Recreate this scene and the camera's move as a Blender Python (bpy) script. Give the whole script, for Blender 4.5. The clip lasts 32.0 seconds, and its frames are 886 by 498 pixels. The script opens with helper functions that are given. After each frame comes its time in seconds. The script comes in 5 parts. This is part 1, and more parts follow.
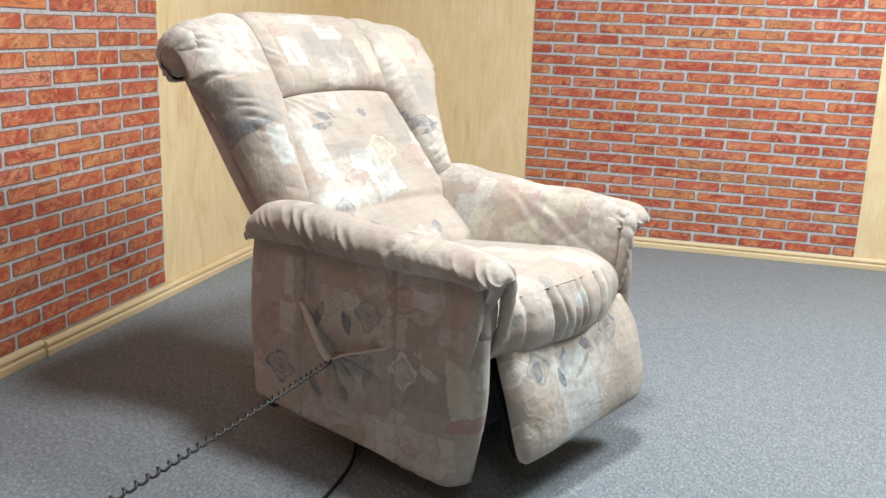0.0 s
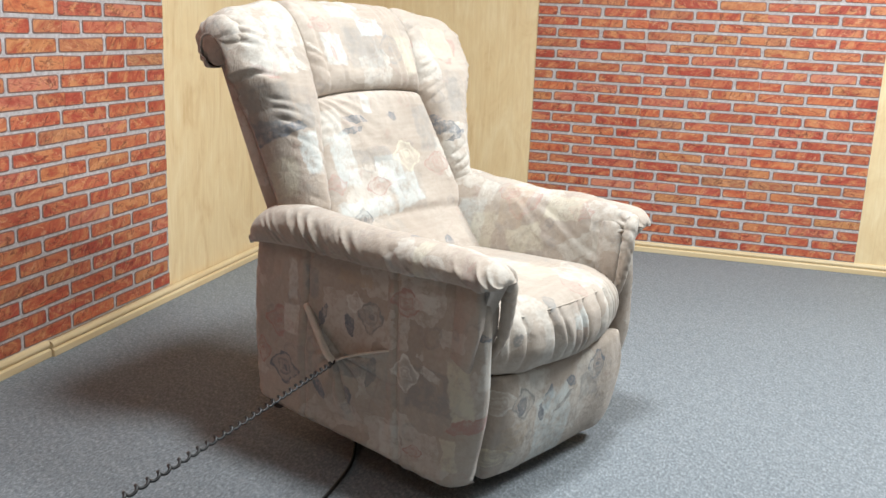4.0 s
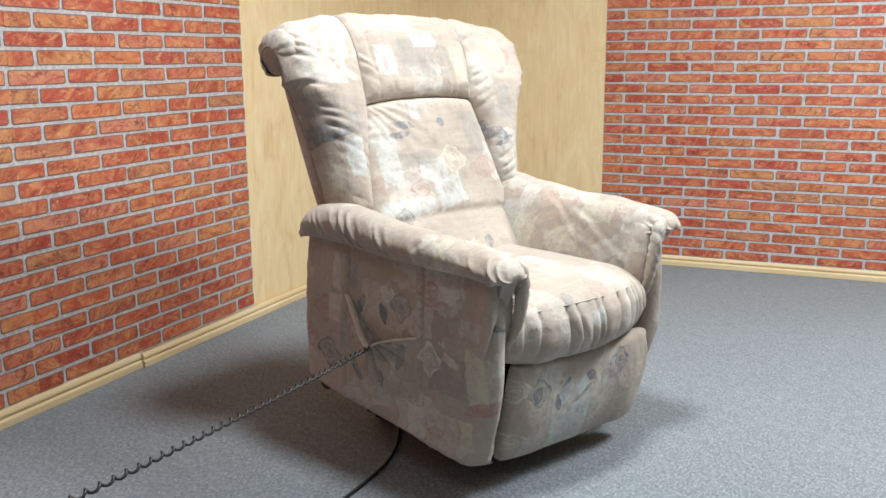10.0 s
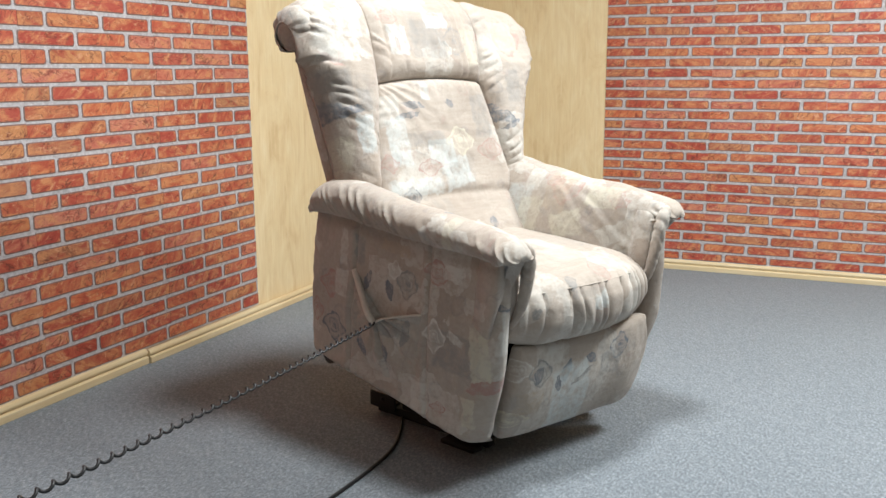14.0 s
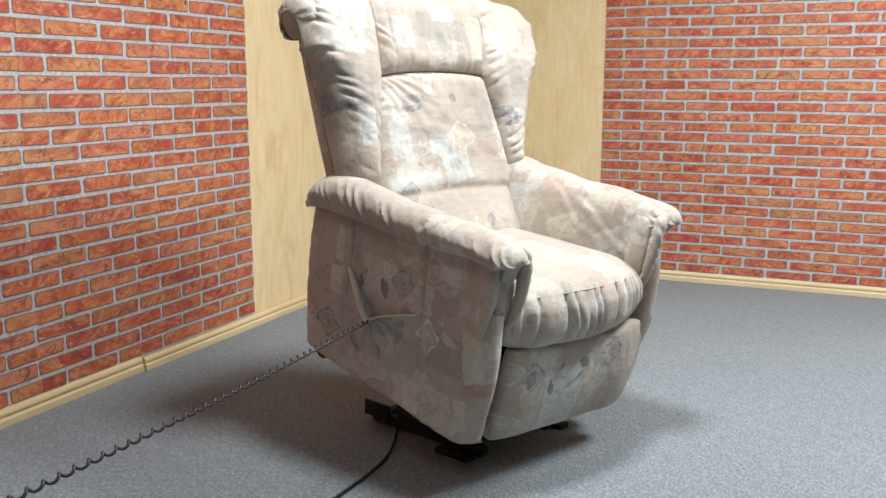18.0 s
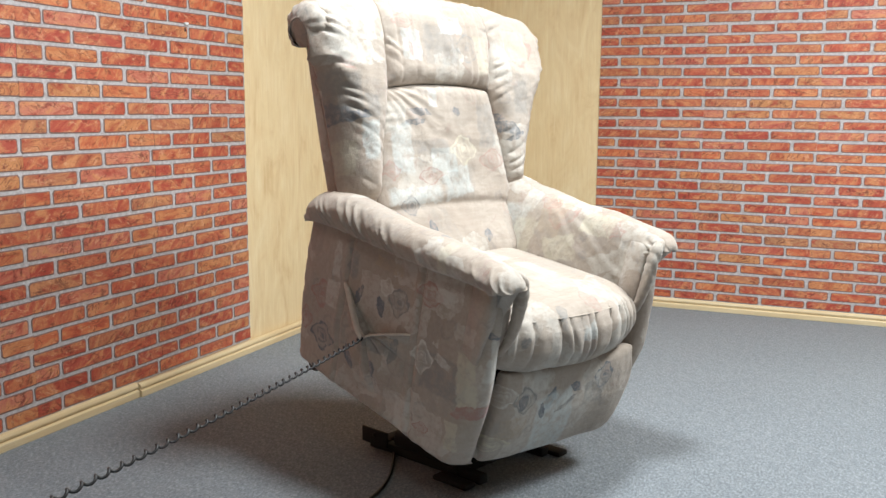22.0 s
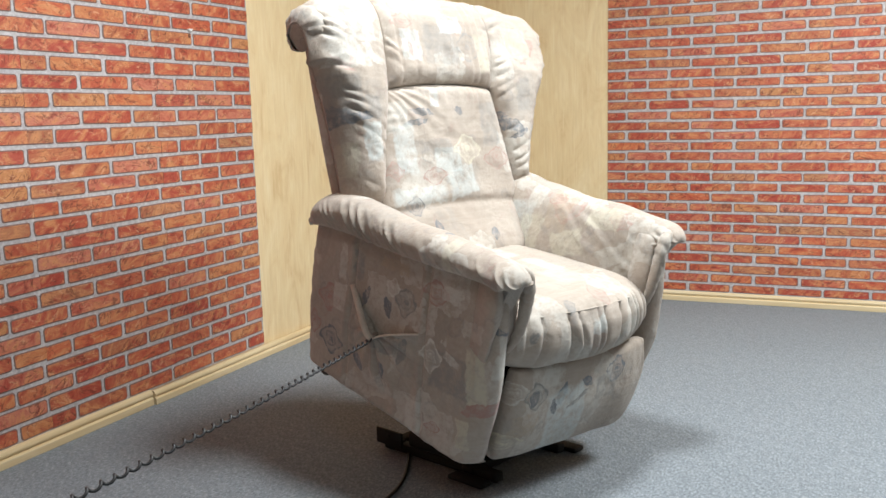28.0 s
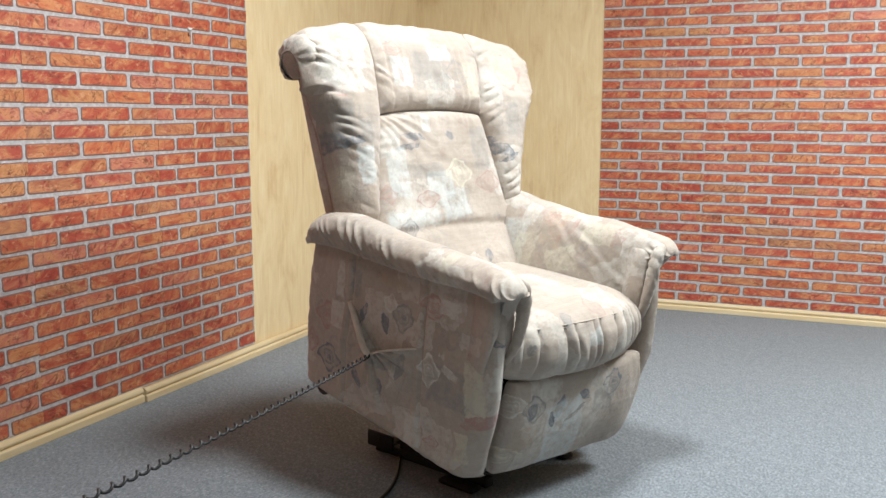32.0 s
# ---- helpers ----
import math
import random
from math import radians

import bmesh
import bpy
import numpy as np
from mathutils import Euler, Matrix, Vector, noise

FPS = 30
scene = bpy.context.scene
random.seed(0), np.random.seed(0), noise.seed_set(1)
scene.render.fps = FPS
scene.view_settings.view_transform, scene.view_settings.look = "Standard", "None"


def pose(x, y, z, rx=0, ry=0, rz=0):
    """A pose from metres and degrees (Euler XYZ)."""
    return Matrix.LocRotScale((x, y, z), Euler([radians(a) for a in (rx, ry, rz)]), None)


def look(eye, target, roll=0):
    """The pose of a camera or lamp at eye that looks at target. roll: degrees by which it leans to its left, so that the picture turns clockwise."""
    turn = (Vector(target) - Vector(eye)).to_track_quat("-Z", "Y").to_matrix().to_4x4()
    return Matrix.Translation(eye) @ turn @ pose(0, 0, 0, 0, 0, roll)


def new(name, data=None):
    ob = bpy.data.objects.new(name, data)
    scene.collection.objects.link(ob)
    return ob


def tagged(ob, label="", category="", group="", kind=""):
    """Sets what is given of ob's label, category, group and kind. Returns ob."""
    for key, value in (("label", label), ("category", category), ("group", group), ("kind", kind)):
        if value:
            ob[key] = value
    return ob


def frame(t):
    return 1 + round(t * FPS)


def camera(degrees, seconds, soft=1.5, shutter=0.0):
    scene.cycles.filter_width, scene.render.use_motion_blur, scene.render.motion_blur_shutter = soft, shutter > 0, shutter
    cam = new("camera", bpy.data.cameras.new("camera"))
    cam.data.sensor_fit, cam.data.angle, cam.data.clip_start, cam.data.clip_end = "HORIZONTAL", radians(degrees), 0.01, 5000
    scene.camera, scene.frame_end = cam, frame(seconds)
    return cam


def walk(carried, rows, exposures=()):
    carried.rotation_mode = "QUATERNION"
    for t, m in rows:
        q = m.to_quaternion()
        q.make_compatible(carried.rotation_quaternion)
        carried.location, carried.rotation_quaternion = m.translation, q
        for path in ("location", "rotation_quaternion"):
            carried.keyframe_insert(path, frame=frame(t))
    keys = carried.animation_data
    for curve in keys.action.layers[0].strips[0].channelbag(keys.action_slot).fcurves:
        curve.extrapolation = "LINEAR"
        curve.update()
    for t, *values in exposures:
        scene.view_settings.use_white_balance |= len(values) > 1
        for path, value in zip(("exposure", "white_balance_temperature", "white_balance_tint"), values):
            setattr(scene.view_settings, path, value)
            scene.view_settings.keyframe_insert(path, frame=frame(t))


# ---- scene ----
cam = camera(51.11, 32.0)
PATH = [
    (0.0, (1.8700, -4.5819, 1.0425), (1.3678, -2.7051, 0.5675), 2.34),
    (0.5, (1.8808, -4.5899, 1.0546), (1.3694, -2.7141, 0.5858), 1.91),
    (1.0, (1.8733, -4.5911, 1.0569), (1.3736, -2.7097, 0.5979), 2.30),
    (1.5, (1.8778, -4.6003, 1.0505), (1.3829, -2.7121, 0.6150), 2.96),
    (2.0, (1.8847, -4.6018, 1.0556), (1.3754, -2.7167, 0.6234), 2.53),
    (2.5, (1.8841, -4.5996, 1.0579), (1.3682, -2.7169, 0.6227), 2.66),
    (3.0, (1.8888, -4.5999, 1.0567), (1.3759, -2.7198, 0.6072), 2.57),
    (3.5, (1.8890, -4.6039, 1.0570), (1.3777, -2.7269, 0.5931), 2.86),
    (5.5, (1.8958, -4.6059, 1.0615), (1.3713, -2.7363, 0.5825), 1.19),
    (6.0, (1.8936, -4.6028, 1.0554), (1.3721, -2.7320, 0.5778), 1.08),
    (6.5, (1.8932, -4.6041, 1.0580), (1.3733, -2.7326, 0.5812), 1.39),
    (7.0, (1.8913, -4.6061, 1.0562), (1.3784, -2.7296, 0.5919), 1.13),
    (7.5, (1.9098, -4.6089, 1.0715), (1.4050, -2.7280, 0.6164), 0.40),
    (8.0, (2.0433, -4.6340, 1.0688), (1.4764, -2.7683, 0.6242), 0.02),
    (8.5, (2.1242, -4.6484, 1.0708), (1.4434, -2.8204, 0.6293), 0.64),
    (9.0, (2.1738, -4.6768, 1.0624), (1.4436, -2.8655, 0.6310), 0.28),
    (9.5, (2.1930, -4.7004, 1.0592), (1.4301, -2.8994, 0.6416), 0.45),
    (10.0, (2.1986, -4.7121, 1.0537), (1.4190, -2.9161, 0.6457), -0.34),
    (10.5, (2.1970, -4.7227, 1.0411), (1.4256, -2.9200, 0.6470), -1.05),
    (11.0, (2.2115, -4.7336, 1.0368), (1.4613, -2.9181, 0.6610), -0.11),
    (11.5, (2.2125, -4.7445, 1.0275), (1.4739, -2.9198, 0.6738), -1.46),
    (12.0, (2.2200, -4.7622, 1.0142), (1.4802, -2.9344, 0.6799), -1.34),
    (12.5, (2.2192, -4.7653, 1.0178), (1.4598, -2.9460, 0.6810), -1.23),
    (13.0, (2.2084, -4.7681, 1.0169), (1.4400, -2.9550, 0.6672), -0.92),
    (13.5, (2.2172, -4.7702, 1.0101), (1.4371, -2.9654, 0.6437), -0.54),
    (14.0, (2.2191, -4.7685, 1.0143), (1.4346, -2.9686, 0.6333), -0.15),
    (14.5, (2.2137, -4.7726, 1.0076), (1.4343, -2.9703, 0.6282), 0.24),
    (16.5, (2.2224, -4.7721, 1.0079), (1.4502, -2.9589, 0.6670), 0.18),
    (17.0, (2.2315, -4.7717, 1.0087), (1.4510, -2.9634, 0.6605), 0.27),
    (17.5, (2.2352, -4.7682, 1.0081), (1.4477, -2.9646, 0.6516), 0.23),
    (18.0, (2.2338, -4.7665, 1.0070), (1.4475, -2.9624, 0.6509), 0.17),
    (18.5, (2.2331, -4.7590, 1.0015), (1.4420, -2.9561, 0.6497), 0.11),
    (19.0, (2.2260, -4.7531, 1.0025), (1.4335, -2.9497, 0.6565), 0.08),
    (19.5, (2.2181, -4.7494, 0.9993), (1.4315, -2.9429, 0.6562), -0.02),
    (20.0, (2.2197, -4.7495, 0.9977), (1.4295, -2.9437, 0.6594), -0.09),
    (20.5, (2.2123, -4.7540, 1.0012), (1.4317, -2.9429, 0.6685), 0.04),
    (21.0, (2.2162, -4.7576, 1.0018), (1.4409, -2.9414, 0.6849), 0.33),
    (21.5, (2.2100, -4.7591, 0.9997), (1.4358, -2.9400, 0.6973), 0.63),
    (22.0, (2.2157, -4.7794, 1.0103), (1.4426, -2.9596, 0.7089), 0.47),
    (22.5, (2.2188, -4.7759, 1.0027), (1.4435, -2.9564, 0.7054), 0.30),
    (23.0, (2.2125, -4.7735, 1.0025), (1.4371, -2.9543, 0.7037), 0.20),
    (23.5, (2.2121, -4.7728, 0.9981), (1.4342, -2.9549, 0.6979), 0.10),
    (24.0, (2.2121, -4.7704, 1.0037), (1.4346, -2.9535, 0.6967), -0.36),
    (24.5, (2.2138, -4.7717, 1.0028), (1.4283, -2.9575, 0.7003), -0.19),
    (25.0, (2.2246, -4.7729, 1.0241), (1.4385, -2.9596, 0.7170), -0.16),
    (25.5, (2.2139, -4.7728, 1.0015), (1.4289, -2.9553, 0.7181), -0.09),
    (27.5, (2.2274, -4.7627, 1.0019), (1.4313, -2.9500, 0.7186), -1.42),
    (28.0, (2.2288, -4.7572, 0.9965), (1.4235, -2.9508, 0.6992), -1.41),
    (28.5, (2.2249, -4.7603, 0.9893), (1.4219, -2.9537, 0.6869), -1.12),
    (29.0, (2.2158, -4.7636, 0.9799), (1.4222, -2.9524, 0.6806), -0.90),
    (29.5, (2.2138, -4.7642, 0.9933), (1.4206, -2.9526, 0.6952), -0.59),
    (30.0, (2.2145, -4.7642, 0.9957), (1.4253, -2.9496, 0.7053), -0.61),
    (30.5, (2.2170, -4.7645, 0.9901), (1.4202, -2.9512, 0.7130), -0.58),
    (31.0, (2.2154, -4.7725, 0.9982), (1.4210, -2.9583, 0.7191), -0.39),
    (31.5, (2.2125, -4.7789, 1.0058), (1.4255, -2.9629, 0.7186), -0.01),
    (32.0, (2.2110, -4.7845, 1.0111), (1.4328, -2.9658, 0.7166), 0.14),
]
walk(cam, [(t, look(e, g, r)) for t, e, g, r in PATH])
# seconds, forward shift, lift and forward tilt (degrees) of the chair
LIFT = [
    (0.0, -0.0090, -0.0066, -0.39),
    (0.5, -0.0030, -0.0036, -0.65),
    (1.0, -0.0027, -0.0032, -0.80),
    (1.5, -0.0033, -0.0046, -0.78),
    (2.0, -0.0023, -0.0041, -0.72),
    (2.5, -0.0005, -0.0019, -0.68),
    (3.0, 0.0009, -0.0006, -0.68),
    (3.5, 0.0003, -0.0013, -0.74),
    (5.5, 0.0017, -0.0005, -0.21),
    (6.0, 0.0007, 0.0014, -0.01),
    (6.5, 0.0009, 0.0051, 0.24),
    (7.0, 0.0003, 0.0092, 0.51),
    (7.5, 0.0011, 0.0138, 0.90),
    (8.0, 0.0065, 0.0184, 1.29),
    (8.5, 0.0104, 0.0227, 1.50),
    (9.0, 0.0107, 0.0277, 1.77),
    (9.5, 0.0102, 0.0340, 2.13),
    (10.0, 0.0074, 0.0406, 2.40),
    (10.5, 0.0043, 0.0456, 2.65),
    (11.0, 0.0045, 0.0500, 2.94),
    (11.5, 0.0062, 0.0542, 3.29),
    (12.0, 0.0081, 0.0591, 3.68),
    (12.5, 0.0093, 0.0663, 4.07),
    (13.0, 0.0093, 0.0725, 4.39),
    (13.5, 0.0114, 0.0768, 4.67),
    (14.0, 0.0132, 0.0798, 4.93),
    (14.5, 0.0120, 0.0806, 5.21),
    (16.5, 0.0099, 0.0943, 6.32),
    (17.0, 0.0133, 0.0992, 6.62),
    (17.5, 0.0147, 0.1029, 6.88),
    (18.0, 0.0136, 0.1054, 7.14),
    (18.5, 0.0109, 0.1074, 7.43),
    (19.0, 0.0066, 0.1098, 7.73),
    (19.5, 0.0028, 0.1121, 8.05),
    (20.0, 0.0006, 0.1147, 8.40),
    (20.5, -0.0011, 0.1175, 8.75),
    (21.0, -0.0023, 0.1196, 9.11),
    (21.5, -0.0037, 0.1218, 9.48),
    (22.0, -0.0046, 0.1244, 9.80),
    (22.5, -0.0062, 0.1264, 10.17),
    (23.0, -0.0092, 0.1283, 10.67),
    (23.5, -0.0112, 0.1311, 11.19),
    (24.0, -0.0118, 0.1344, 11.62),
    (24.5, -0.0100, 0.1378, 11.83),
    (25.0, -0.0085, 0.1394, 11.88),
    (25.5, -0.0125, 0.1359, 12.06),
    (27.5, -0.0126, 0.1250, 9.79),
    (28.0, -0.0115, 0.1202, 9.29),
    (28.5, -0.0105, 0.1137, 8.92),
    (29.0, -0.0101, 0.1083, 8.60),
    (29.5, -0.0092, 0.1059, 8.16),
    (30.0, -0.0076, 0.1031, 7.78),
    (30.5, -0.0055, 0.0995, 7.53),
    (31.0, -0.0035, 0.0974, 7.21),
    (31.5, -0.0023, 0.0951, 6.74),
    (32.0, -0.0011, 0.0914, 6.17),
]
# the same for the backrest, about its hinge in the chair
RECLINE = [
    (0.0, -0.0010, 0.0039, -12.31),
    (0.5, 0.0026, 0.0051, -11.18),
    (1.0, 0.0040, 0.0050, -9.54),
    (1.5, 0.0029, 0.0037, -7.56),
    (2.0, 0.0013, 0.0018, -5.71),
    (2.5, 0.0007, -0.0004, -4.14),
    (3.0, 0.0027, -0.0017, -2.85),
    (3.5, 0.0084, -0.0014, -1.84),
    (5.5, 0.0026, -0.0010, -0.42),
    (6.0, 0.0021, 0.0001, -0.27),
    (6.5, 0.0020, 0.0012, -0.18),
    (7.0, 0.0016, 0.0019, -0.09),
    (7.5, 0.0012, 0.0022, -0.07),
    (8.0, 0.0027, 0.0025, -0.16),
    (8.5, 0.0055, 0.0025, -0.14),
    (9.0, 0.0074, 0.0017, 0.02),
    (9.5, 0.0083, 0.0005, 0.16),
    (10.0, 0.0090, -0.0003, 0.30),
    (10.5, 0.0095, -0.0005, 0.47),
    (11.0, 0.0095, -0.0005, 0.52),
    (11.5, 0.0090, -0.0005, 0.37),
    (12.0, 0.0079, -0.0010, 0.16),
    (12.5, 0.0068, -0.0018, 0.03),
    (13.0, 0.0063, -0.0021, 0.01),
    (13.5, 0.0065, -0.0015, 0.01),
    (14.0, 0.0060, -0.0003, 0.17),
    (14.5, 0.0036, 0.0007, 0.61),
    (16.5, 0.0048, 0.0068, 0.67),
    (17.0, 0.0041, 0.0078, 0.79),
    (17.5, 0.0038, 0.0091, 0.92),
    (18.0, 0.0044, 0.0107, 1.01),
    (18.5, 0.0050, 0.0124, 1.16),
    (19.0, 0.0048, 0.0138, 1.41),
    (19.5, 0.0045, 0.0153, 1.62),
    (20.0, 0.0044, 0.0169, 1.75),
    (20.5, 0.0038, 0.0185, 1.92),
    (21.0, 0.0024, 0.0201, 2.18),
    (21.5, 0.0008, 0.0222, 2.42),
    (22.0, 0.0001, 0.0246, 2.57),
    (22.5, 0.0006, 0.0268, 2.59),
    (23.0, 0.0015, 0.0283, 2.54),
    (23.5, 0.0018, 0.0292, 2.52),
    (24.0, 0.0019, 0.0300, 2.54),
    (24.5, 0.0023, 0.0306, 2.55),
    (25.0, 0.0011, 0.0304, 2.74),
    (25.5, -0.0031, 0.0295, 3.21),
    (27.5, 0.0056, 0.0252, 2.39),
    (28.0, 0.0024, 0.0234, 2.67),
    (28.5, 0.0007, 0.0216, 2.74),
    (29.0, 0.0011, 0.0196, 2.56),
    (29.5, 0.0023, 0.0174, 2.25),
    (30.0, 0.0034, 0.0152, 1.92),
    (30.5, 0.0040, 0.0128, 1.60),
    (31.0, 0.0036, 0.0106, 1.45),
    (31.5, 0.0021, 0.0089, 1.57),
    (32.0, 0.0001, 0.0077, 1.85),
]
# the same for the footrest, about its top edge
FOOT = [
    (0.0, 0.0030, 0.0820, -26.30),
    (0.5, 0.0010, 0.0780, -24.80),
    (1.0, -0.0020, 0.0680, -21.50),
    (1.5, 0.0000, 0.0580, -16.00),
    (2.0, 0.0010, 0.0460, -10.80),
    (2.5, -0.0020, 0.0360, -7.80),
    (3.0, -0.0040, 0.0240, -5.20),
    (3.5, -0.0010, 0.0120, -3.00),
    (5.5, 0.0000, 0.0000, 0.00),
    (6.0, 0.0000, 0.0000, 0.00),
    (6.5, 0.0000, 0.0000, 0.00),
    (7.0, 0.0000, 0.0000, 0.00),
    (7.5, 0.0000, 0.0000, 0.00),
    (8.0, 0.0000, 0.0000, 0.00),
    (8.5, 0.0000, 0.0000, 0.00),
    (32.0, 0.0, 0.0, 0.0),
]
# ---- light ----
world = bpy.data.worlds.new("room_dark")
scene.world = world
world.use_nodes = True
world.node_tree.nodes["Background"].inputs[0].default_value = (0.62, 0.66, 0.72, 1)
world.node_tree.nodes["Background"].inputs[1].default_value = 0.01


def unseen_ceiling_lamp(name, x, y, z, sx, sy, watts, colour):
    data = bpy.data.lights.new(name, "AREA")
    data.shape, data.size, data.size_y, data.energy, data.color = "RECTANGLE", sx, sy, watts, colour
    ob = new(name, data)
    ob.location = (x, y, z)
    return ob


# No fixture is in view: first and third lamps are placed from the chair's shadows.
unseen_ceiling_lamp("unseen_ceiling_lamp", 1.60, -2.70, 2.58, 0.34, 0.34, 64, (0.93, 0.98, 1.0))
# Extra fill added above the camera to brighten the chair's near side.
unseen_ceiling_lamp("unseen_ceiling_lamp", 2.3, -4.9, 2.58, 0.8, 0.5, 12, (0.93, 0.98, 1.0))
unseen_ceiling_lamp("unseen_ceiling_lamp", 3.05, -1.74, 2.58, 0.7, 0.7, 105, (0.93, 0.98, 1.0))
scene.view_settings.exposure = 0.0

# ---- materials ----
# the print: kind, place in chair space, half sizes, turn, ink
SIDE_PRINT = [
    ("ring", (-0.248, -0.345, 0.346), 0.046, 0.038, 0, "pink"),
    ("patch", (-0.205, -0.345, 0.361), 0.027, 0.040, 0, "pale"),
    ("patch", (-0.201, -0.345, 0.462), 0.013, 0.052, 0, "pale"),
    ("ring", (-0.233, -0.345, 0.231), 0.050, 0.041, 0, "slate"),
    ("ring", (0.036, -0.345, 0.412), 0.039, 0.038, 0, "grey"),
    ("ring", (-0.011, -0.345, 0.440), 0.028, 0.026, 0, "pale"),
    ("leaf", (-0.026, -0.345, 0.385), 0.014, 0.029, 15, "slate"),
    ("leaf", (-0.107, -0.345, 0.387), 0.012, 0.036, -20, "slate"),
    ("ring", (0.135, -0.345, 0.467), 0.044, 0.033, 0, "pink"),
    ("patch", (0.189, -0.345, 0.476), 0.032, 0.020, 0, "pale"),
    ("patch", (0.296, -0.345, 0.491), 0.021, 0.060, 0, "pale"),
    ("leaf", (0.308, -0.345, 0.422), 0.033, 0.012, -8, "slate"),
    ("patch", (0.212, -0.345, 0.282), 0.078, 0.053, 0, "grey"),
    ("patch", (0.208, -0.345, 0.318), 0.030, 0.011, -20, "pale"),
    ("ring", (0.138, -0.345, 0.307), 0.037, 0.042, 0, "pale"),
    ("patch", (0.343, -0.345, 0.359), 0.018, 0.058, 0, "pale"),
    ("patch", (0.283, -0.345, 0.294), 0.027, 0.075, 8, "cream"),
    ("leaf", (0.299, -0.345, 0.219), 0.057, 0.016, 20, "pink"),
    ("ring", (0.163, -0.345, 0.125), 0.027, 0.015, 0, "pink"),
    ("patch", (0.093, -0.345, 0.131), 0.035, 0.044, 0, "pale"),
    ("leaf", (-0.019, -0.345, 0.220), 0.016, 0.029, 20, "slate"),
    ("leaf", (-0.116, -0.345, 0.210), 0.017, 0.037, 25, "slate"),
    ("patch", (0.004, -0.345, 0.292), 0.052, 0.023, 0, "grey"),
    ("leaf", (0.046, -0.345, 0.289), 0.015, 0.038, -15, "grey"),
    ("patch", (-0.141, -0.345, 0.464), 0.022, 0.039, 0, "grey"),
    ("ring", (-0.308, -0.345, 0.261), 0.029, 0.035, 0, "pink"),
    ("patch", (0.255, -0.345, 0.140), 0.018, 0.042, 0, "cream"),
    ("patch", (-0.017, -0.345, 0.495), 0.052, 0.017, 0, "tan"),
]
BACK_PRINT = [
    ("leaf", (-0.250, -0.075, 0.818), 0.050, 0.011, -8, "slate"),
    ("leaf", (-0.239, -0.104, 0.790), 0.056, 0.009, 8, "slate"),
    ("leaf", (-0.250, 0.073, 0.818), 0.019, 0.011, -20, "slate"),
    ("leaf", (-0.260, -0.219, 0.846), 0.012, 0.023, 15, "slate"),
    ("patch", (-0.214, -0.156, 0.724), 0.041, 0.071, 0, "mint"),
    ("patch", (-0.202, 0.003, 0.691), 0.052, 0.036, 0, "mint"),
    ("patch", (-0.179, 0.053, 0.630), 0.060, 0.044, 10, "mint"),
    ("patch", (-0.264, -0.022, 0.856), 0.018, 0.026, 0, "mint"),
    ("ring", (-0.187, -0.053, 0.652), 0.050, 0.024, 0, "pink"),
    ("ring", (-0.211, 0.087, 0.715), 0.058, 0.043, 0, "cream"),
    ("ring", (-0.194, -0.204, 0.669), 0.030, 0.027, 0, "pink"),
    ("patch", (-0.215, -0.046, 0.727), 0.077, 0.022, 0, "grey"),
    ("leaf", (-0.137, -0.081, 0.520), 0.015, 0.024, 10, "slate"),
    ("leaf", (-0.122, 0.127, 0.480), 0.020, 0.023, -20, "slate"),
    ("ring", (-0.199, 0.217, 0.684), 0.058, 0.034, 0, "pink"),
    ("patch", (-0.245, -0.172, 0.805), 0.042, 0.047, 0, "pale"),
    ("patch", (-0.169, -0.121, 0.605), 0.109, 0.025, 0, "mint"),
    ("patch", (-0.236, 0.200, 0.781), 0.041, 0.068, 0, "grey"),
    ("leaf", (-0.158, -0.347, 0.574), 0.013, 0.023, 0, "slate"),
    ("ring", (-0.159, -0.150, 0.578), 0.043, 0.025, 0, "slate"),
]
HEAD_PRINT = [
    ("patch", (-0.314, -0.089, 0.989), 0.040, 0.045, 0, "mint"),
    ("ring", (-0.336, -0.115, 1.048), 0.040, 0.022, 0, "pink"),
    ("patch", (-0.315, 0.030, 0.993), 0.071, 0.060, 0, "grey"),
    ("leaf", (-0.310, -0.098, 0.979), 0.015, 0.022, 20, "pink"),
    ("ring", (-0.314, 0.138, 0.988), 0.051, 0.044, 0, "grey"),
    ("patch", (-0.336, 0.075, 1.049), 0.049, 0.027, 0, "mint"),
    ("leaf", (-0.342, 0.072, 1.064), 0.034, 0.010, 0, "pink"),
    ("patch", (-0.308, 0.198, 0.974), 0.026, 0.059, 0, "cream"),
    ("patch", (-0.352, -0.004, 1.091), 0.061, 0.020, 0, "pale"),
]
